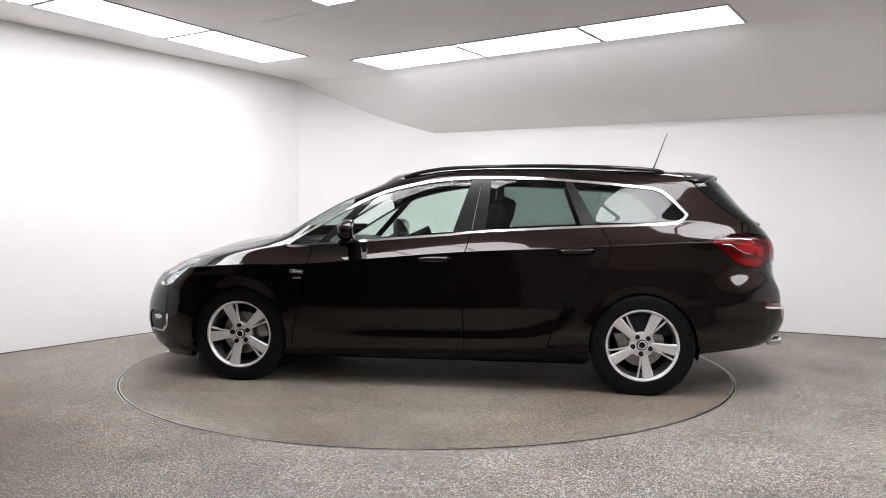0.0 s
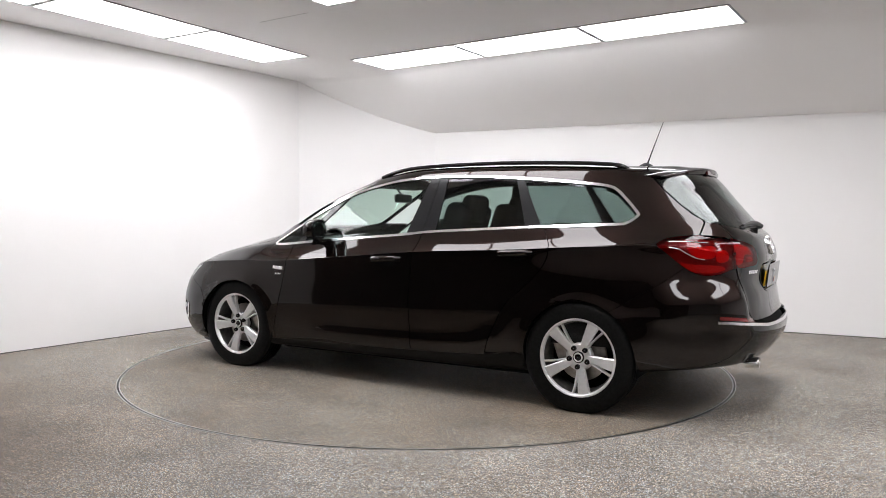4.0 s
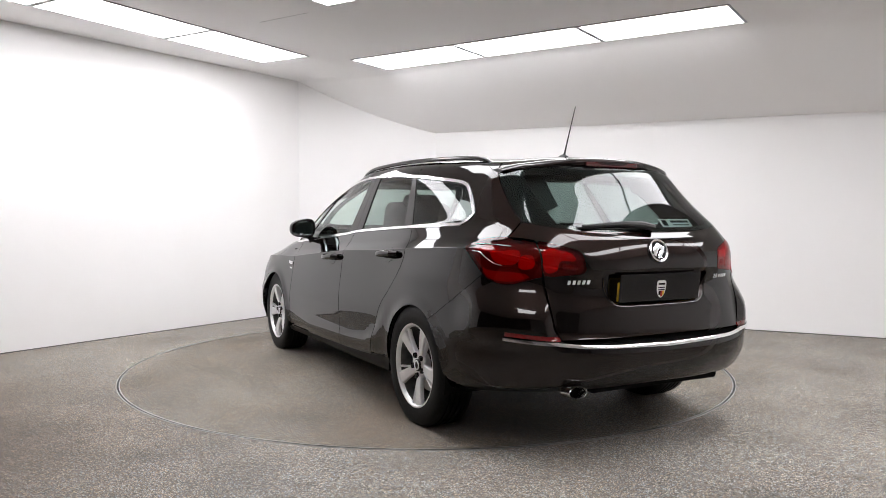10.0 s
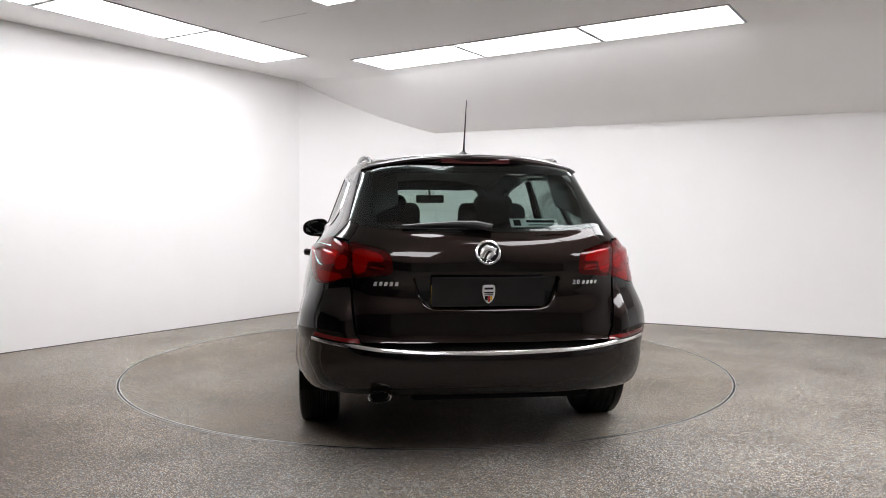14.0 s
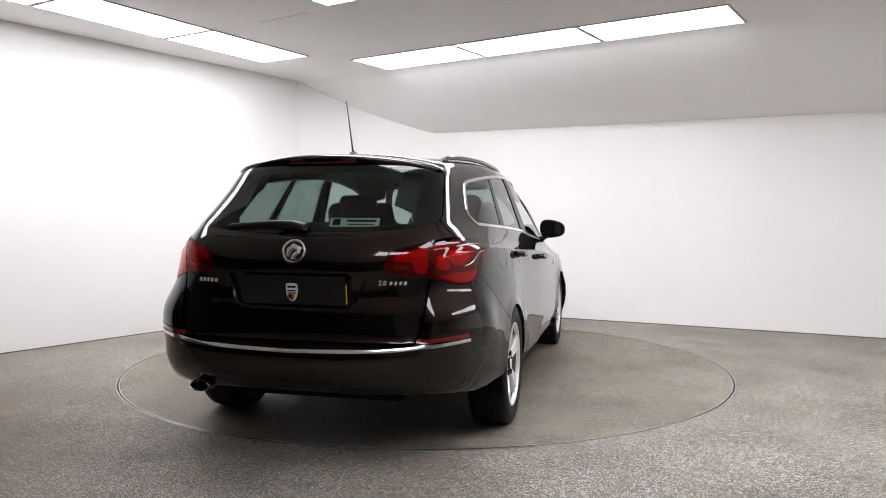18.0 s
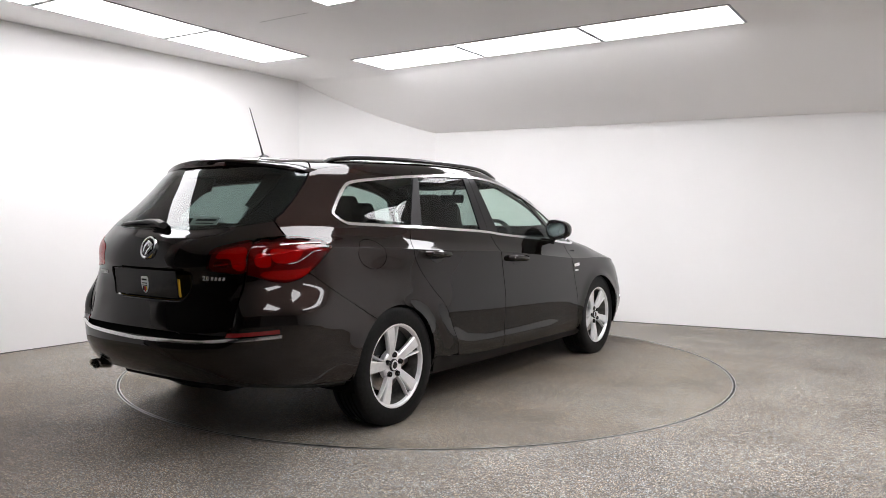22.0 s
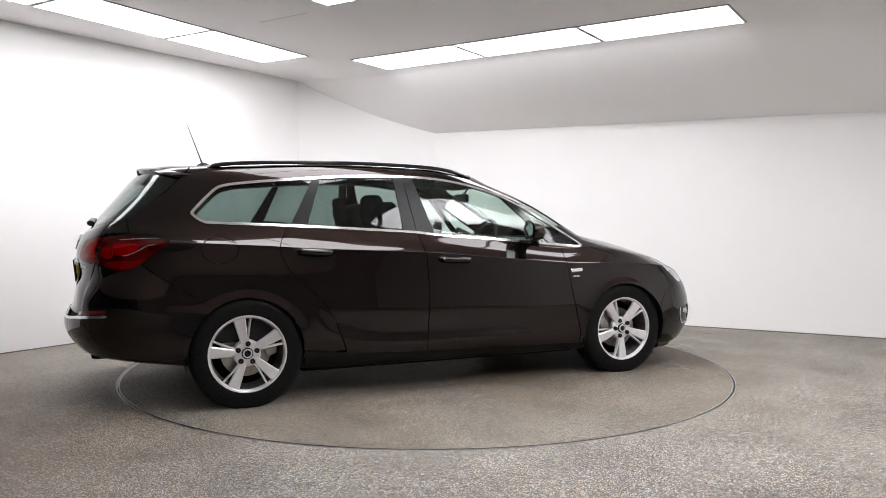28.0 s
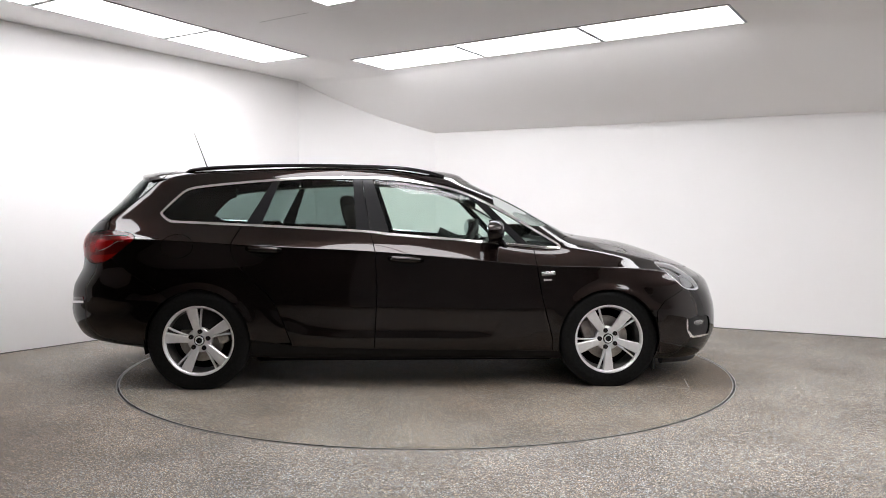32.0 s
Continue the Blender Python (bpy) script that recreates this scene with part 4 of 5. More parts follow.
pipe = [(.054 * math.cos(a), .029 * math.sin(a)) for a in np.linspace(0, 2 * math.pi, 29)[:-1]]
bm = bmesh.new()
rings = []
for x, k in ((-2.175, .97), (-2.235, 1.0), (-2.243, .99), (-2.246, .93), (-2.243, .86), (-2.235, .83), (-2.18, .82)):
    rings.append([bm.verts.new((x, y * k, z * k + (x + 2.24) * -.10)) for y, z in pipe])
for a, b in zip(rings, rings[1:]):
    for i in range(28):
        bm.faces.new((a[i], a[(i + 1) % 28], b[(i + 1) % 28], b[i]))
bm.faces.new(rings[-1])
bmesh.ops.recalc_face_normals(bm, faces=bm.faces)
exhaust = part("exhaust", bm, EXHAUST_STEEL, car, "oval polished exhaust tip", True, pose(0, .487, .316))
part("pipe_inside", lathe([(.001, 0), (.040, 0), (.040, .01)], n=24), UNDER, exhaust, "", False, pose(-2.195, 0, -.005, 0, 90, 0) @ Matrix.Diagonal((.6, 1, 1, 1)))

# Number plate in its recess
foot = [(.338, .835), (.336, .81), (.322, .765), (.300, .728), (.268, .705), (.22, .697), (.11, .6955)]
foot = spline(foot + [(0, .695)] + [(-y, z) for y, z in foot[::-1]], 4)
lip = [spot((-2.22, y, z), (1, 2)) for y, z in foot]
bm = bmesh.new()
rings = []
for i, (p, n) in enumerate(lip):
    t = (lip[min(i + 1, len(lip) - 1)][0] - lip[max(i - 1, 0)][0]).normalized()
    inward = t.cross(n).normalized()
    if inward.dot(Vector((0, -p.y, .80 - p.z))) < 0:
        inward = -inward
    k = .35 + .65 * min(1, i / 8, (len(lip) - 1 - i) / 8)
    rings.append([bm.verts.new(p + (inward * a - n * d) * k + n * .003) for a, d in ((-.002, .006), (0, 0), (.004, .0008), (.009, .0035), (.014, .0075), (.018, .0125), (.004, .016))])
for a, b in zip(rings, rings[1:]):
    for i in range(7):
        bm.faces.new((a[i], a[(i + 1) % 7], b[(i + 1) % 7], b[i]))
bmesh.ops.recalc_face_normals(bm, faces=bm.faces)
part("recess_lip", bm, PAINT, tailgate, "rounded lip of the plate recess", True)
panel("plate_recess", region((-2.4, -2.1, -.4, .4, .65, .88), inside(RECESS, (1, 2), .004)), GLOSS, tailgate, "gloss black plate recess", -.022, .002)
plate = part("number_plate", box(.008, .517, .090, (0, 0, -.008), .003), PLATE_YELLOW, tailgate, "yellow number plate behind a black cover", False, pose(-2.238, 0, .776, 0, -6, 0))
part("plate_cover", join(box(.006, .516, .134, (-.014, 0, .010), .0025), box(.010, .44, .08, (-.008, 0, 0))), GLOSS, plate, "plain black cover")
bm = bmesh.new()
shield = spline([(-.026, .038), (0, .042), (.026, .038), (.028, 0), (.018, -.028), (0, -.042), (-.018, -.028), (-.028, 0)], 3, True)
f = bm.faces.new([bm.verts.new((-.0205, y, z)) for y, z in shield])
g = bmesh.ops.extrude_face_region(bm, geom=[f])
bmesh.ops.translate(bm, vec=(.004, 0, 0), verts=[v for v in g["geom"] if isinstance(v, bmesh.types.BMVert)])
bmesh.ops.recalc_face_normals(bm, faces=bm.faces)
badge = part("shield_badge", bm, ALLOY, plate, "silver shield with a striped foot")
part("print", join(box(.002, .040, .009, (-.021, 0, .026)), box(.002, .042, .005, (-.021, 0, .008)), box(.002, .040, .005, (-.021, 0, -.003)), box(.002, .012, .020, (-.021, .011, -.018))), GLOSS, badge)
part("stripe", box(.002, .011, .028, (-.0212, -.001, -.022)), RED_PRINT, badge)
part("stripe", box(.002, .009, .020, (-.0212, -.012, -.018)), PLATE_YELLOW, badge)

# Round badge and lettering on the tailgate, as plain shapes
emblem = part("round_emblem", lathe([(.047, -.012), (.047, .004), (.051, .007), (.058, .005), (.060, -.012)], n=40), CHROME, tailgate, "round chrome emblem", True, stuck((-2.22, 0, .957), (1, 2), .006))
bm = tube([(-.030, -.026, .002), (-.020, .006, .005), (-.002, .022, .006), (.018, .014, .006), (.028, -.012, .004)], [.009, .015, .016, .013, .007], 10, .3)
bm = join(bm, tube([(.038, .02, .003), (.02, -.004, .005), (.006, -.018, .005), (-.006, -.034, .003)], [.005, .010, .011, .007], 10, .3), tube([(-.012, -.040, .003), (0, -.034, .004), (.014, -.036, .003)], [.002, .004, .002], 8, .5))
part("figure", bm, CHROME, emblem, "abstract chrome relief", True)
part("emblem_ground", lathe([(.001, .0), (.047, .0)], n=32), GLOSS, emblem, "black ground")


def lettering(marks, parent, axes, size):
    """Raised chrome bars where a name stands: one small mark for each letter."""
    w, h = size
    for g in marks:
        bm = box(w * .74, h * .92, .003, (0, 0, .001), .0006)
        for v in bm.verts:
            v.co.x += v.co.y * .28
        part("lettering", bm, BRIGHT, parent, "raised chrome lettering bar", False, stuck(g, axes, .001))


lettering([(-2.19, .503 - .0235 * i, .818) for i in range(5)], tailgate, (1, 2), (.019, .020))
lettering([(-2.19, -.454 - .0205 * i, .821) for i in range(4)], tailgate, (1, 2), (.015, .017))
cu = bpy.data.curves.new("size_mark", "FONT")
cu.body, cu.size, cu.extrude, cu.align_x, cu.align_y, cu.shear = "2.0", .030, .0015, "CENTER", "CENTER", .15
ob = bpy.data.objects.new("size_mark", cu)
bpy.context.collection.objects.link(ob)
me = bpy.data.meshes.new_from_object(ob.evaluated_get(bpy.context.evaluated_depsgraph_get()))
bpy.data.objects.remove(ob)
me.name = "size_mark"
me.materials.clear()
me.materials.append(BRIGHT)
place("size_mark", me, tailgate, "raised chrome figures 2.0", stuck((-2.19, -.415, .821), (1, 2), .002))

# Rear wiper, and the sticker inside the glass
bm = tube([(-2.166, -.030, 1.070), (-2.152, .04, 1.084), (-2.144, .14, 1.088), (-2.138, .26, 1.082), (-2.128, .38, 1.076)], [.024, .025, .019, .014, .009], 10, .75)
bm = join(bm, tube([(-2.152, .02, 1.066), (-2.142, .22, 1.064), (-2.120, .41, 1.068)], .006, 6))
part("rear_wiper", bm, BLACK, tailgate, "black rear wiper", True)
sticker = part("window_sticker", box(.002, .235, .052), GREY_PRINT, tailgate, "pale sticker inside the rear glass", False, pose(-2.102, -.244, 1.092, 0, 41, 6))
part("print", join(box(.003, .140, .014, (0, -.032, .009)), box(.003, .125, .006, (0, -.032, -.013)), box(.003, .036, .036, (0, .085, 0))), GLOSS, sticker, "dark printed bars")

# Roof spoiler with the high brake lamp
bm = bmesh.new()
rows = []
for y in np.linspace(-1, 1, 33):
    a = abs(y)
    w = y * .560
    back = -1.899 + .160 * a ** 2.2
    front = -1.74 + .10 * a ** 2
    zt = 1.436 - .056 * a ** 2.2
    end = max(0.0, (a - .9) / .1)
    prof = [(front, zt - .004), ((front + back) / 2, zt - .003), (back + .018, zt - .010 - .008 * end), (back + .004, zt - .017 - .010 * end), (back, zt - .026 - .010 * end), (back + .003, zt - .044 - .006 * end), (back + .022, zt - .058), (front + .03, zt - .060)]
    slim = 1 - .7 * end ** .7
    rows.append([bm.verts.new((x + .03 * end, w, zt - .012 * end + (z - zt) * slim)) for x, z in prof])
for r, q in zip(rows, rows[1:]):
    for i in range(len(r) - 1):
        bm.faces.new((r[i], r[i + 1], q[i + 1], q[i]))
bm.faces.new(rows[0])
bm.faces.new(rows[-1][::-1])
bmesh.ops.recalc_face_normals(bm, faces=bm.faces)
spoiler = part("roof_spoiler", bm, PAINT, tailgate, "roof spoiler lip", True)
part("brake_lamp", box(.014, .345, .025, (-1.887, .004, 1.393), .005), BRAKE, spoiler, "red high brake lamp")

# Roof rails and aerial
for s in (1, -1):
    rail = tube([(x, s * y, z) for x, y, z in spline([(-1.50, .500, 1.408), (-1.42, .522, 1.436), (-1.1, .546, 1.456), (-.6, .556, 1.466), (-.1, .552, 1.456), (.12, .535, 1.433), (.27, .510, 1.396)], 5)], .0125, 10)
    part("roof_rail", rail, GLOSS, car, "black roof rail", True)
aerial = part("aerial", tube([(-1.476, 0, 1.462), (-1.484, 0, 1.485), (-1.500, 0, 1.53), (-1.577, 0, 1.737)], [.011, .0055, .0042, .002], 8), BLACK, car, "thin black whip aerial", True)
part("aerial_base", lathe([(.036, 0), (.033, .008), (.022, .016), (.010, .024), (.001, .025)], n=24), BLACK, aerial, "", True, pose(-1.470, 0, 1.454) @ Matrix.Diagonal((1.3, .8, 1, 1)))

# Door handles
for doors, x0, z0, key in ((front_doors, .007, .842, True), (rear_doors, -.912, .903, False)):
    for s, door in zip((1, -1), doors):
        y0 = spot((x0, s * .88, z0), (0, 2))[0].y * s - .002
        bm = tube([(x0 - .105, s * (y0 + .000), z0 + .006), (x0 - .085, s * (y0 + .030), z0 + .005), (x0, s * (y0 + .040), z0 + .001), (x0 + .085, s * (y0 + .030), z0 - .004), (x0 + .105, s * (y0 + .000), z0 - .006)], [.016, .022, .024, .022, .016], 12, .9)
        handle = part("door_handle", bm, PAINT, door, "body-coloured pull handle", True)
        # Flat dark patch stands in for the dark reflection in the handle hollow
        cup = lambda V: 1 - np.hypot((X(V) - x0) / .074, (Z(V) - z0 + .006) / .046)
        panel("handle_hollow_dark", region(left(x0 - .1, x0 + .1, z0 - .06, z0 + .06), cup), GLOSS, door, "flat dark patch for the dark reflection in the handle hollow", .0012, .002, s < 0)
        if key and s < 0:
            part("key_cylinder", lathe([(.001, .002), (.007, .002), (.008, 0)], True, 16), CHROME, door, "small chrome key cylinder", True, pose(x0 - .092, -(y0 + .044), z0 + .006, 0, 0, 180))

# Door mirrors
for s, door in zip((1, -1), front_doors):
    bm = bmesh.new()
    bmesh.ops.create_uvsphere(bm, u_segments=28, v_segments=18, radius=1)
    for v in bm.verts:
        c = v.co
        e = lambda q: math.copysign(abs(q) ** .72, q)
        x, y, z = e(c.x), e(c.y), e(c.z)
        x = max(x, -.45)
        taper = 1 - .18 * y
        v.co = (.590 + .070 * x - .025 * (y + 1) * .5, s * (.888 + .100 * y), 1.029 + .070 * z * taper - .004 * y)
    if s < 0:
        bmesh.ops.reverse_faces(bm, faces=bm.faces)
    shell = part("door_mirror", bm, PAINT, door, "body-coloured door mirror", True)
    bm = bmesh.new()
    ring = [bm.verts.new((.5555 - .0125 * (1 + math.cos(a)), s * (.886 + .078 * math.copysign(abs(math.cos(a)) ** .7, math.cos(a))), 1.028 + .051 * math.copysign(abs(math.sin(a)) ** .75, math.sin(a)))) for a in np.linspace(0, 2 * math.pi, 33)[:-1]]
    f = bm.faces.new(ring)
    g = bmesh.ops.extrude_face_region(bm, geom=[f])
    bmesh.ops.translate(bm, vec=(-.004, 0, 0), verts=[v for v in g["geom"] if isinstance(v, bmesh.types.BMVert)])
    bmesh.ops.recalc_face_normals(bm, faces=bm.faces)
    part("mirror_glass", bm, MIRROR, shell, "mirror glass, darkened for a dark reflection")
    part("mirror_foot", tube([(.66, s * .775, .925), (.64, s * .80, .95), (.612, s * .842, .975)], [.034, .026, .022], 10, .8), GLOSS, shell, "black mirror foot", True)

# Wing badge with its indicator, and lettering bars below
for s, w in zip((1, -1), wings):
    m = stuck((.94, s * .88, .750), (0, 2), .002, -4 * s)
    lamp = part("side_indicator", box(.094, .026, .010, (0, 0, 0), .004), CHROME, w, "chrome-edged side indicator", False, m)
    part("lens", box(.064, .010, .012, (.004, 0, 0), .003), ALLOY, lamp)
    lettering([(.915 + .014 * i, s * .88, .708) for i in range(4)], w, (0, 2), (.010, .013))

# Front lamps and fog lamp surrounds
head_box = (1.6, 2.2, .2, 1.0, .55, .9)
for mir in (False, True):
    s = -1 if mir else 1
    lens = panel("headlamp", region(head_box, inside(HEAD)), LAMP_CLEAR, car, "clear swept-back headlamp", .002, .03, mir)
    panel("lamp_housing", region(head_box, inside(HEAD)), GLOSS, lens, "", -.045, .002, mir)
    panel("reflector", region(head_box, inside(HEAD), inside(spline([(1.73, .80), (1.85, .775), (1.90, .72), (1.86, .70), (1.80, .74)], 3, True))), SILVER, lens, "", -.028, .01, mir)
    panel("reflector", region(head_box, inside(HEAD), inside(spline([(1.89, .75), (1.96, .715), (1.985, .665), (1.92, .655), (1.875, .69)], 3, True))), SILVER, lens, "", -.022, .01, mir)
    panel("lamp_edge", region(head_box, inside(HEAD), lambda V: .010 - inside(HEAD)(V)), ALLOY, lens, "", -.006, .02, mir)
    fog_box = (1.8, 2.3, .3, 1.0, .25, .5)
    panel("fog_recess", region(fog_box, inside(FOG)), BLACK, front_bumper, "black fog lamp recess", -.012, .002, mir)
    panel("fog_lamp", region(fog_box, inside(spline([(1.945, .43), (2.03, .43), (2.05, .395), (2.02, .385), (1.955, .395)], 3, True))), LAMP_CLEAR, front_bumper, "small clear fog lamp", -.002, .010, mir)
    panel("fog_reflector", region(fog_box, inside(spline([(1.95, .425), (2.03, .425), (2.04, .398), (1.96, .398)], 3, True))), SILVER, front_bumper, "", -.008, .004, mir)
    panel("fog_trim", region(fog_box, inside([(1.868, .455), (1.883, .453), (1.897, .378), (1.918, .340), (1.955, .326), (2.09, .332), (2.09, .318), (1.950, .309), (1.905, .324), (1.880, .368)])), CHROME, front_bumper, "chrome fog lamp trim", .004, .012, mir)
part("front_splitter", join(*[tube([(x, y, z) for x, y, z in spline([(1.74, -.74, .155), (1.98, -.58, .14), (2.12, -.33, .132), (2.17, 0, .13), (2.12, .33, .132), (1.98, .58, .14), (1.74, .74, .155)], 5)], .022, 8, 1.2)]), BLACK, front_bumper, "black lower lip", True)

for s in (1, -1):
    part("air_deflector", box(.025, .22, .085, (1.685, s * .66, .135), .008), BLACK, front_bumper, "small black deflector before the wheel")

# Pale scuffs on the turntable
SCUFFS = [(1.49, -.89, 1.60, -.942), (1.615, -.95, 1.684, -.979), (1.76, -.66, 1.69, -.93), (1.687, -.144, 1.743, -.359)]
for x0, y0, x1, y1 in SCUFFS:
    d = Vector((x1 - x0, y1 - y0, 0))
    part("scuff", box(d.length, .006, .0008, (0, 0, .0006)), SCUFF, turntable, "pale scuff mark", False, pose((x0 + x1) / 2, (y0 + y1) / 2, 0, 0, 0, math.degrees(math.atan2(d.y, d.x))))

# Wheel wells and underbody
for x in (FRONT_X - .004, REAR_X - .002):
    for s in (1, -1):
        bm = bmesh.new()
        rows = []
        for y in (.872, .55, .54):
            r = (ARCH_R + .012) if y > .545 else .02
            rows.append([bm.verts.new((x + r * math.cos(a), s * y, .312 + r * math.sin(a))) for a in np.linspace(-.25, math.pi + .25, 30)])
        for r, q in zip(rows, rows[1:]):
            for i in range(29):
                bm.faces.new((r[i], r[i + 1], q[i + 1], q[i]))
        part("wheel_arch_liner", bm, UNDER, car, "black wheel arch liner")
part("underbody", join(box(2.0, 1.50, .21, (.01, 0, .262), .03), box(.75, 1.05, .12, (1.36, 0, .27), .03), box(.70, 1.05, .12, (-1.33, 0, .30), .03), box(.30, 1.10, .08, (-1.90, 0, .375), .03), box(.28, 1.25, .10, (1.88, 0, .24), .03)), UNDER, car, "black underbody")

part("rear_valance", join(box(.16, .84, .085, (-2.085, -.08, .318), .02), box(.14, .24, .05, (-2.02, .52, .345), .015)), UNDER, car, "black valance under the rear bumper")

# Cabin: tub, seats, dashboard, steering wheel, mirror
part("cabin_tub", join(box(3.0, 1.46, .04, (-.45, 0, .36)), box(.04, 1.4, .62, (1.04, 0, .66)), box(.06, 1.30, .60, (-1.0, 0, .70)), box(.95, 1.26, .04, (-1.52, 0, .93)), box(2.6, .03, .48, (-.3, .80, .62)), box(2.6, .03, .48, (-.3, -.80, .62))), CLOTH, car, "black cabin lining")


def seat(x, y, width, top):
    st = part("seat", join(box(.52, width, .16, (x + .12, y, .55), .05, 3), moved(box(.15, width * .94, .66, (0, 0, .33), .055, 3), pose(x - .13, y, .58, 0, -17, 0))), CLOTH, car, "black cloth front seat", True)
    part("headrest", moved(box(.10, .27, .20, (0, 0, 0), .045, 3), pose(x - .345, y, top - .09, 0, -14, 0)), CLOTH, st, "", True)
    part("headrest_post", tube([(x - .32, y - .06, top - .30), (x - .34, y - .06, top - .14)], .006, 8), CHROME, st, "")
    part("headrest_post", tube([(x - .32, y + .06, top - .30), (x - .34, y + .06, top - .14)], .006, 8), CHROME, st, "")


seat(-.05, .37, .50, 1.26)
seat(-.05, -.37, .50, 1.26)
bench = part("rear_seat", join(box(.50, 1.28, .16, (-.68, 0, .56), .05, 3), moved(box(.14, 1.28, .47, (0, 0, .235), .05, 3), pose(-.88, 0, .58, 0, -20, 0))), CLOTH, car, "black cloth rear bench", True)
for y in (-.40, 0, .40):
    part("headrest", moved(box(.09, .24, .13, (0, 0, 0), .04, 3), pose(-1.04, y, 1.02, 0, -14, 0)), CLOTH, bench, "", True)
bm = bmesh.new()
prof = [(1.02, .60), (1.02, .94), (.90, .965), (.74, .955), (.66, .92), (.62, .80), (.66, .60)]
ends = [[bm.verts.new((x, y, z)) for x, z in prof] for y in (-.74, .74)]
for i in range(len(prof)):
    j = (i + 1) % len(prof)
    bm.faces.new((ends[0][i], ends[0][j], ends[1][j], ends[1][i]))
bm.faces.new(ends[0])
bm.faces.new(ends[1][::-1])
bmesh.ops.recalc_face_normals(bm, faces=bm.faces)
bmesh.ops.bevel(bm, geom=bm.edges, offset=.02, segments=3, affect="EDGES")
part("dashboard", bm, DASH, car, "black dashboard", True)
bm = bmesh.new()
n = 40
rings = []
for i in range(n):
    a = 2 * math.pi * i / n
    rings.append([bm.verts.new(((.182 + .016 * math.cos(b)) * math.cos(a), (.182 + .016 * math.cos(b)) * math.sin(a), .016 * math.sin(b))) for b in np.linspace(0, 2 * math.pi, 9)[:-1]])
for i in range(n):
    for k in range(8):
        bm.faces.new((rings[i][k], rings[(i + 1) % n][k], rings[(i + 1) % n][(k + 1) % 8], rings[i][(k + 1) % 8]))
bmesh.ops.recalc_face_normals(bm, faces=bm.faces)
wheel_m = pose(.44, -.37, .925, 0, -66, 0)
steering = part("steering_wheel", bm, DASH, car, "black steering wheel", True, wheel_m)
part("steering_boss", join(box(.13, .15, .05, (0, 0, .01), .02), box(.04, .34, .02, (0, 0, .008), .008), box(.15, .04, .02, (-.09, 0, .008), .008), tube([(0, 0, .02), (0, 0, .22)], .035, 12)), DASH, steering, "", True)
part("rear_view_mirror", join(box(.03, .225, .066, (.44, -.02, 1.262), .016, 3), tube([(.45, -.02, 1.28), (.50, -.02, 1.345)], .009, 8)), BLACK, car, "black rear-view mirror", True)

# Wheels: tyre, five-spoke alloy rim, brake disc, nuts
tread = [(.225, -.098), (.262, -.104), (.295, -.103), (.318, -.094), (.3255, -.085), (.328, -.060)]
for g in (-.045, -.015, .015, .045):
    tread += [(.3285, g - .006), (.321, g - .005), (.321, g + .005), (.3285, g + .006)]
tread += [(.328, .060), (.3255, .085), (.318, .094), (.295, .103), (.262, .104), (.240, .101), (.232, .100), (.225, .098)]
TYRE = lathe(tread, True, 72)
BARREL = lathe([(.209, .076), (.213, .092), (.219, .098), (.231, .099), (.2335, .094), (.230, .086)], True, 72)


def spoke_mesh(turn):
    """Five broad blades, each with a thin rib beside it, dished towards the hub."""
    bm = bmesh.new()
    for k in range(5):
        base = math.radians(turn + 72 * k)
        er, et = (math.cos(base), math.sin(base)), (-math.sin(base), math.cos(base))
        # A broad blade, and a thin rib that leaves it near the hub: edges as sideways offsets at the hub and at the rim
        for r0, lo0, hi0, lo1, hi1, drop in ((.034, -.018, .022, -.033, .040, 0), (.072, -.027, -.014, -.074, -.061, .002)):
            rows = []
            for i in range(9):
                t = i / 8
                r = r0 + (.214 - r0) * t
                k = t ** 1.25
                lo, hi = lo0 + (lo1 - lo0) * k, hi0 + (hi1 - hi0) * k
                yy = .068 + .024 * math.sin((r - .034) / .18 * math.pi / 2) - drop
                edge = min(.006, (hi - lo) * .25)
                ring = []
                for off, dy in ((lo, -.024), (lo, -.005), (lo + edge, 0), (hi - edge, -.002), (hi, -.008), (hi, -.024)):
                    px, pz = r * er[0] + off * et[0], r * er[1] + off * et[1]
                    ring.append(bm.verts.new((-px, yy + dy, pz)))
                rows.append(ring)
            for p, q in zip(rows, rows[1:]):
                for i in range(6):
                    bm.faces.new((p[i], p[(i + 1) % 6], q[(i + 1) % 6], q[i]))
            bm.faces.new(rows[0])
            bm.faces.new(rows[-1][::-1])
    bm = join(bm, lathe([(.001, .074), (.030, .075), (.034, .070), (.072, .070), (.080, .062), (.082, .035)], True, 40))
    bmesh.ops.recalc_face_normals(bm, faces=bm.faces)
    return bm


def mesh_from(name, bm, material):
    me = bpy.data.meshes.new(name)
    bm.to_mesh(me)
    bm.free()
    me.polygons.foreach_set("use_smooth", [True] * len(me.polygons))
    me.set_sharp_from_angle(angle=radians(35))
    me.materials.append(material)
    return me


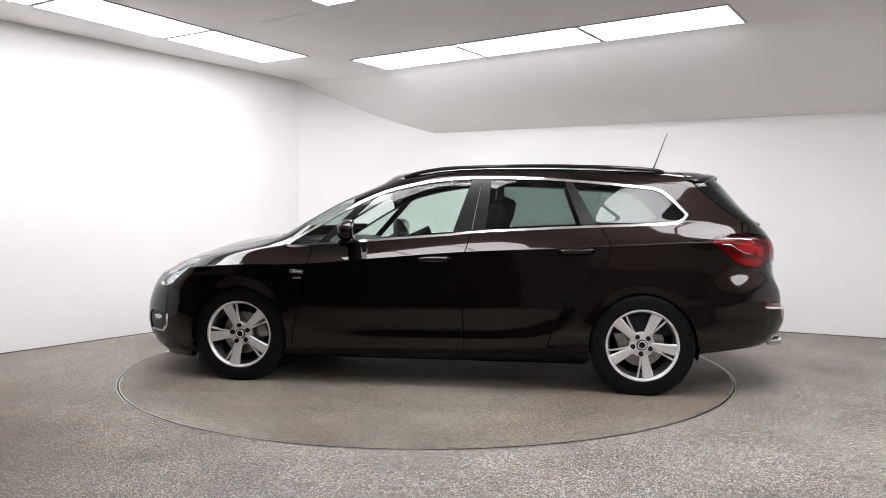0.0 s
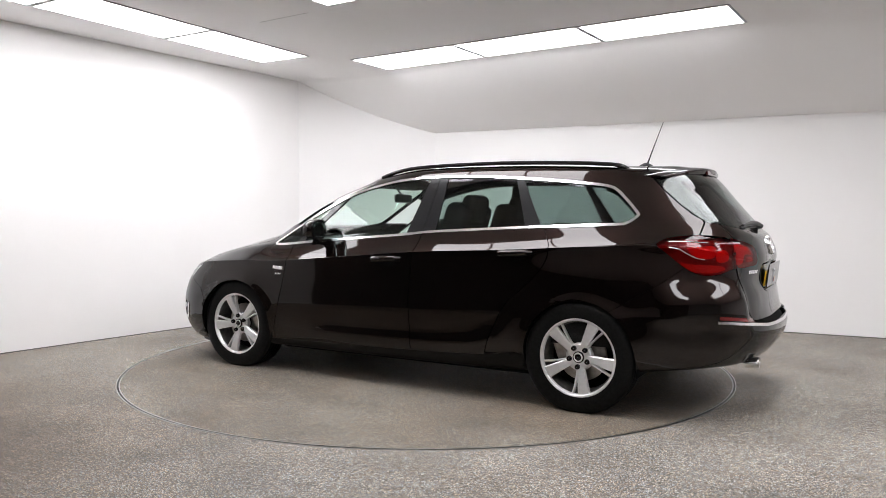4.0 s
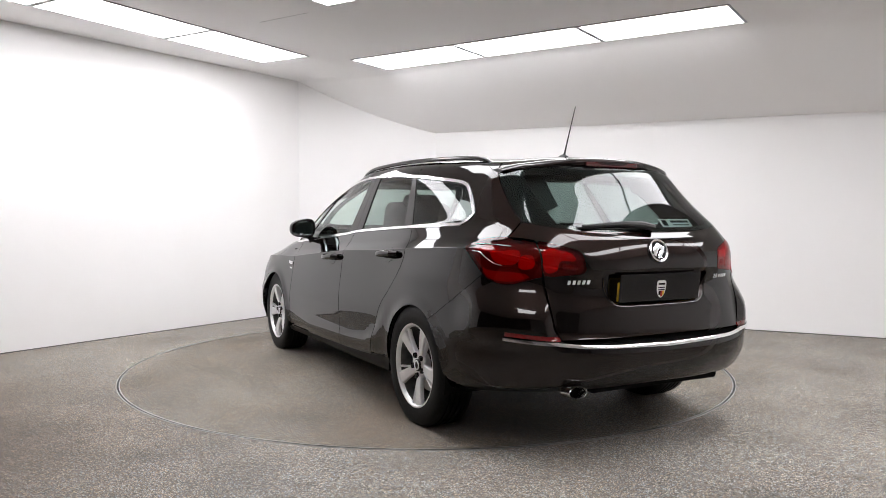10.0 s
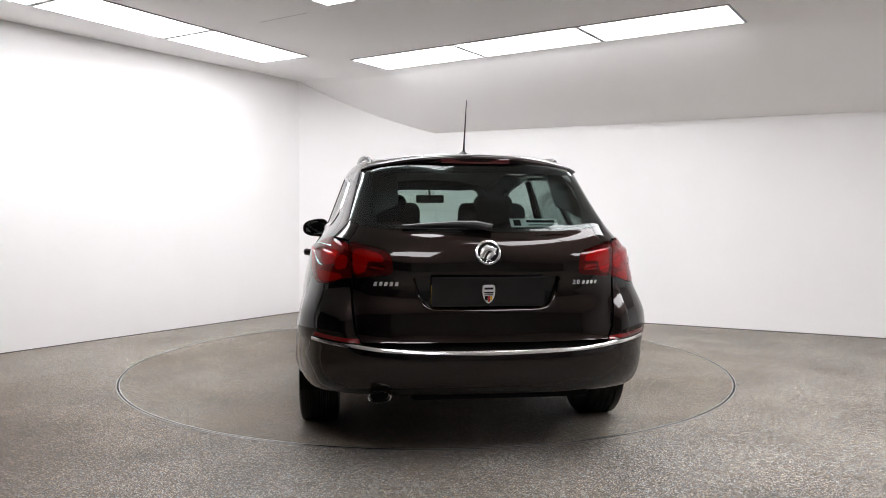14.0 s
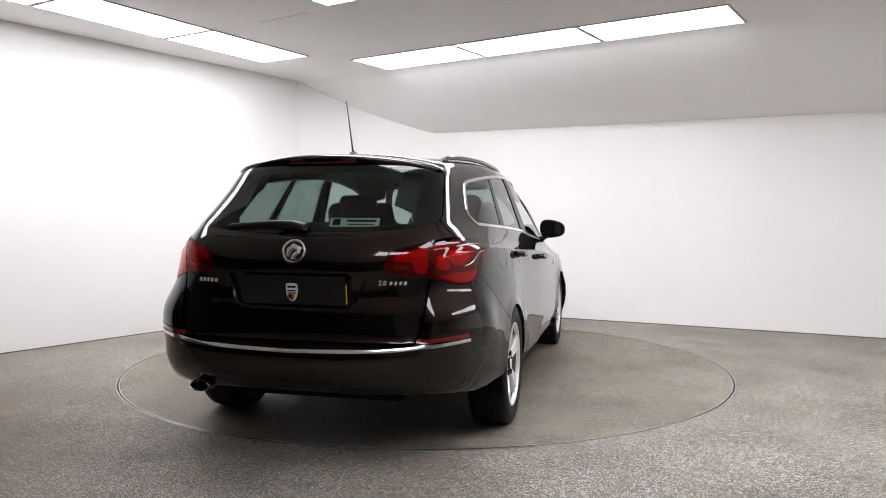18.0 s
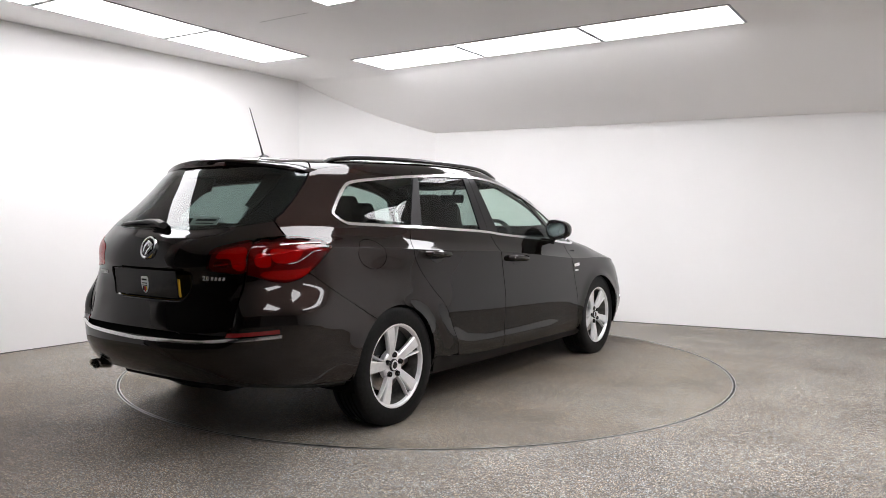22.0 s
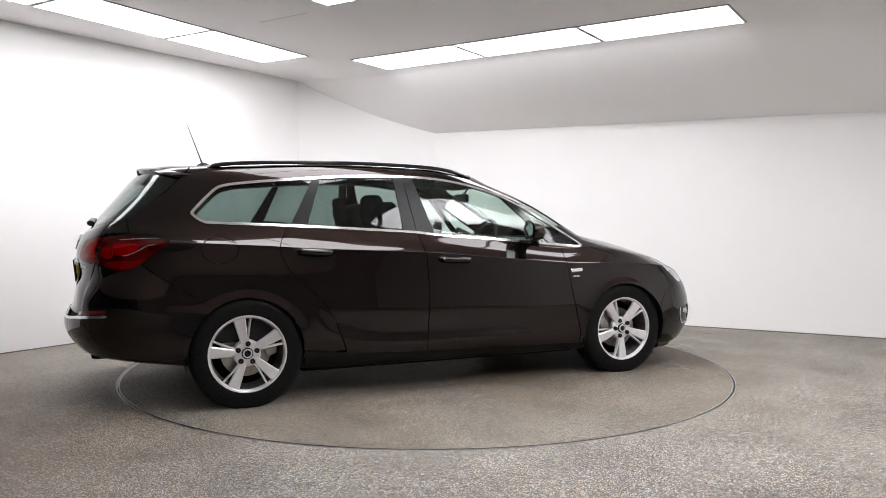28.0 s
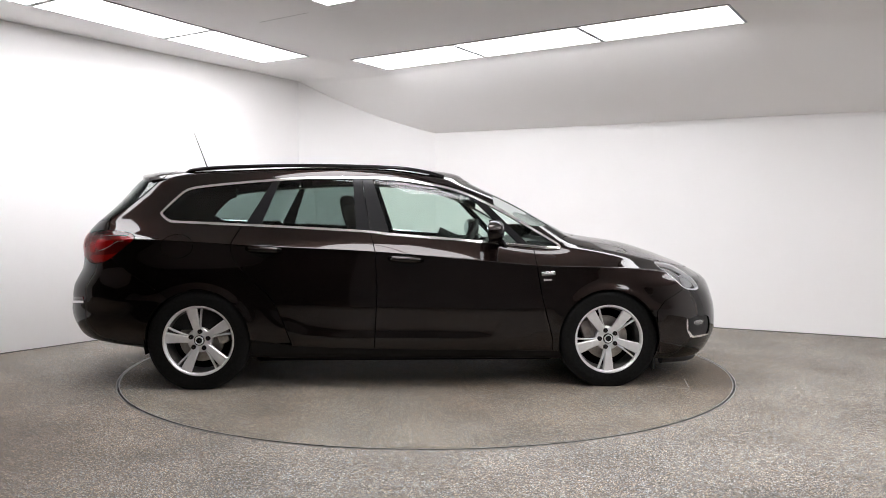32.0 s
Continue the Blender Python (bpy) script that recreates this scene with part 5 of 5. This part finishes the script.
tyre_me, barrel_me = mesh_from("tyre", TYRE, RUBBER), mesh_from("rim", BARREL, ALLOY)
inner_me = mesh_from("rim_barrel", lathe([(.224, -.098), (.205, -.085), (.196, -.02), (.200, .05), (.209, .078)], True, 60), BARREL_DARK)
disc_me = mesh_from("brake_disc", lathe([(.07, .012), (.145, .012), (.145, -.012), (.07, -.012)], True, 48), DISC_STEEL)
back_me = mesh_from("wheel_back", lathe([(.001, -.05), (.20, -.05)], True, 40), UNDER)
cap_me = mesh_from("hub_cap", lathe([(.001, .082), (.026, .081), (.033, .078), (.034, .070)], True, 32), GLOSS)
ring_me = mesh_from("cap_ring", lathe([(.019, .0815), (.021, .084), (.026, .084), (.028, .080)], True, 32), ALLOY)
nut_me = mesh_from("wheel_nut", lathe([(.001, .082), (.010, .082), (.012, .079), (.014, .0825), (.017, .066)], True, 12), GLOSS)
caliper_me = mesh_from("brake_caliper", box(.075, .07, .15, (0, 0, 0), .015), DISC_STEEL)
for x, s, turn in ((FRONT_X, 1, 42), (REAR_X, 1, 64), (FRONT_X, -1, 53), (REAR_X, -1, 30)):
    w = new("wheel")
    w.parent = car
    w.matrix_basis = pose(x, s * (.779 if x < 0 else .770), WHEEL_Z, 0, 0, 0 if s > 0 else 180)
    place("tyre", tyre_me, w, "black road tyre")
    rim = place("rim", barrel_me, w, "silver alloy rim")
    place("spokes", mesh_from("spokes", spoke_mesh(turn), ALLOY), w, "silver five-spoke face")
    place("rim_barrel", inner_me, rim, "inside of the rim, darkened for shade")
    place("brake_disc", disc_me, w, "steel brake disc")
    place("wheel_back", back_me, w)
    place("hub_cap", cap_me, w, "black hub cap with a silver ring")
    place("cap_ring", ring_me, w, "silver ring")
    place("brake_caliper", caliper_me, w, "", pose(.13 * (1 if s > 0 else -1) * (1 if x < 0 else -1), 0, .045, 0, 20, 0))
    for k in range(5):
        a = math.radians(turn - 16 + 72 * k)
        place("wheel_nut", nut_me, w, "", pose(-.057 * math.cos(a), 0, .057 * math.sin(a)))


def motions():
    """The turntable carries the car round; the camera stands still."""
    rows, rows_car = [], []
    for i in range(33):
        a = 170.38 - 5.3478 * i + 0.00247 * i * i
        rows.append((float(i), pose(0, 0, 0, 0, 0, a)))
        rows_car.append((float(i), pose(0, 0, 0, 0, 0, a) @ pose(-.183, -.014, 0)))
    walk(turntable, rows)
    walk(car, rows_car)


motions()
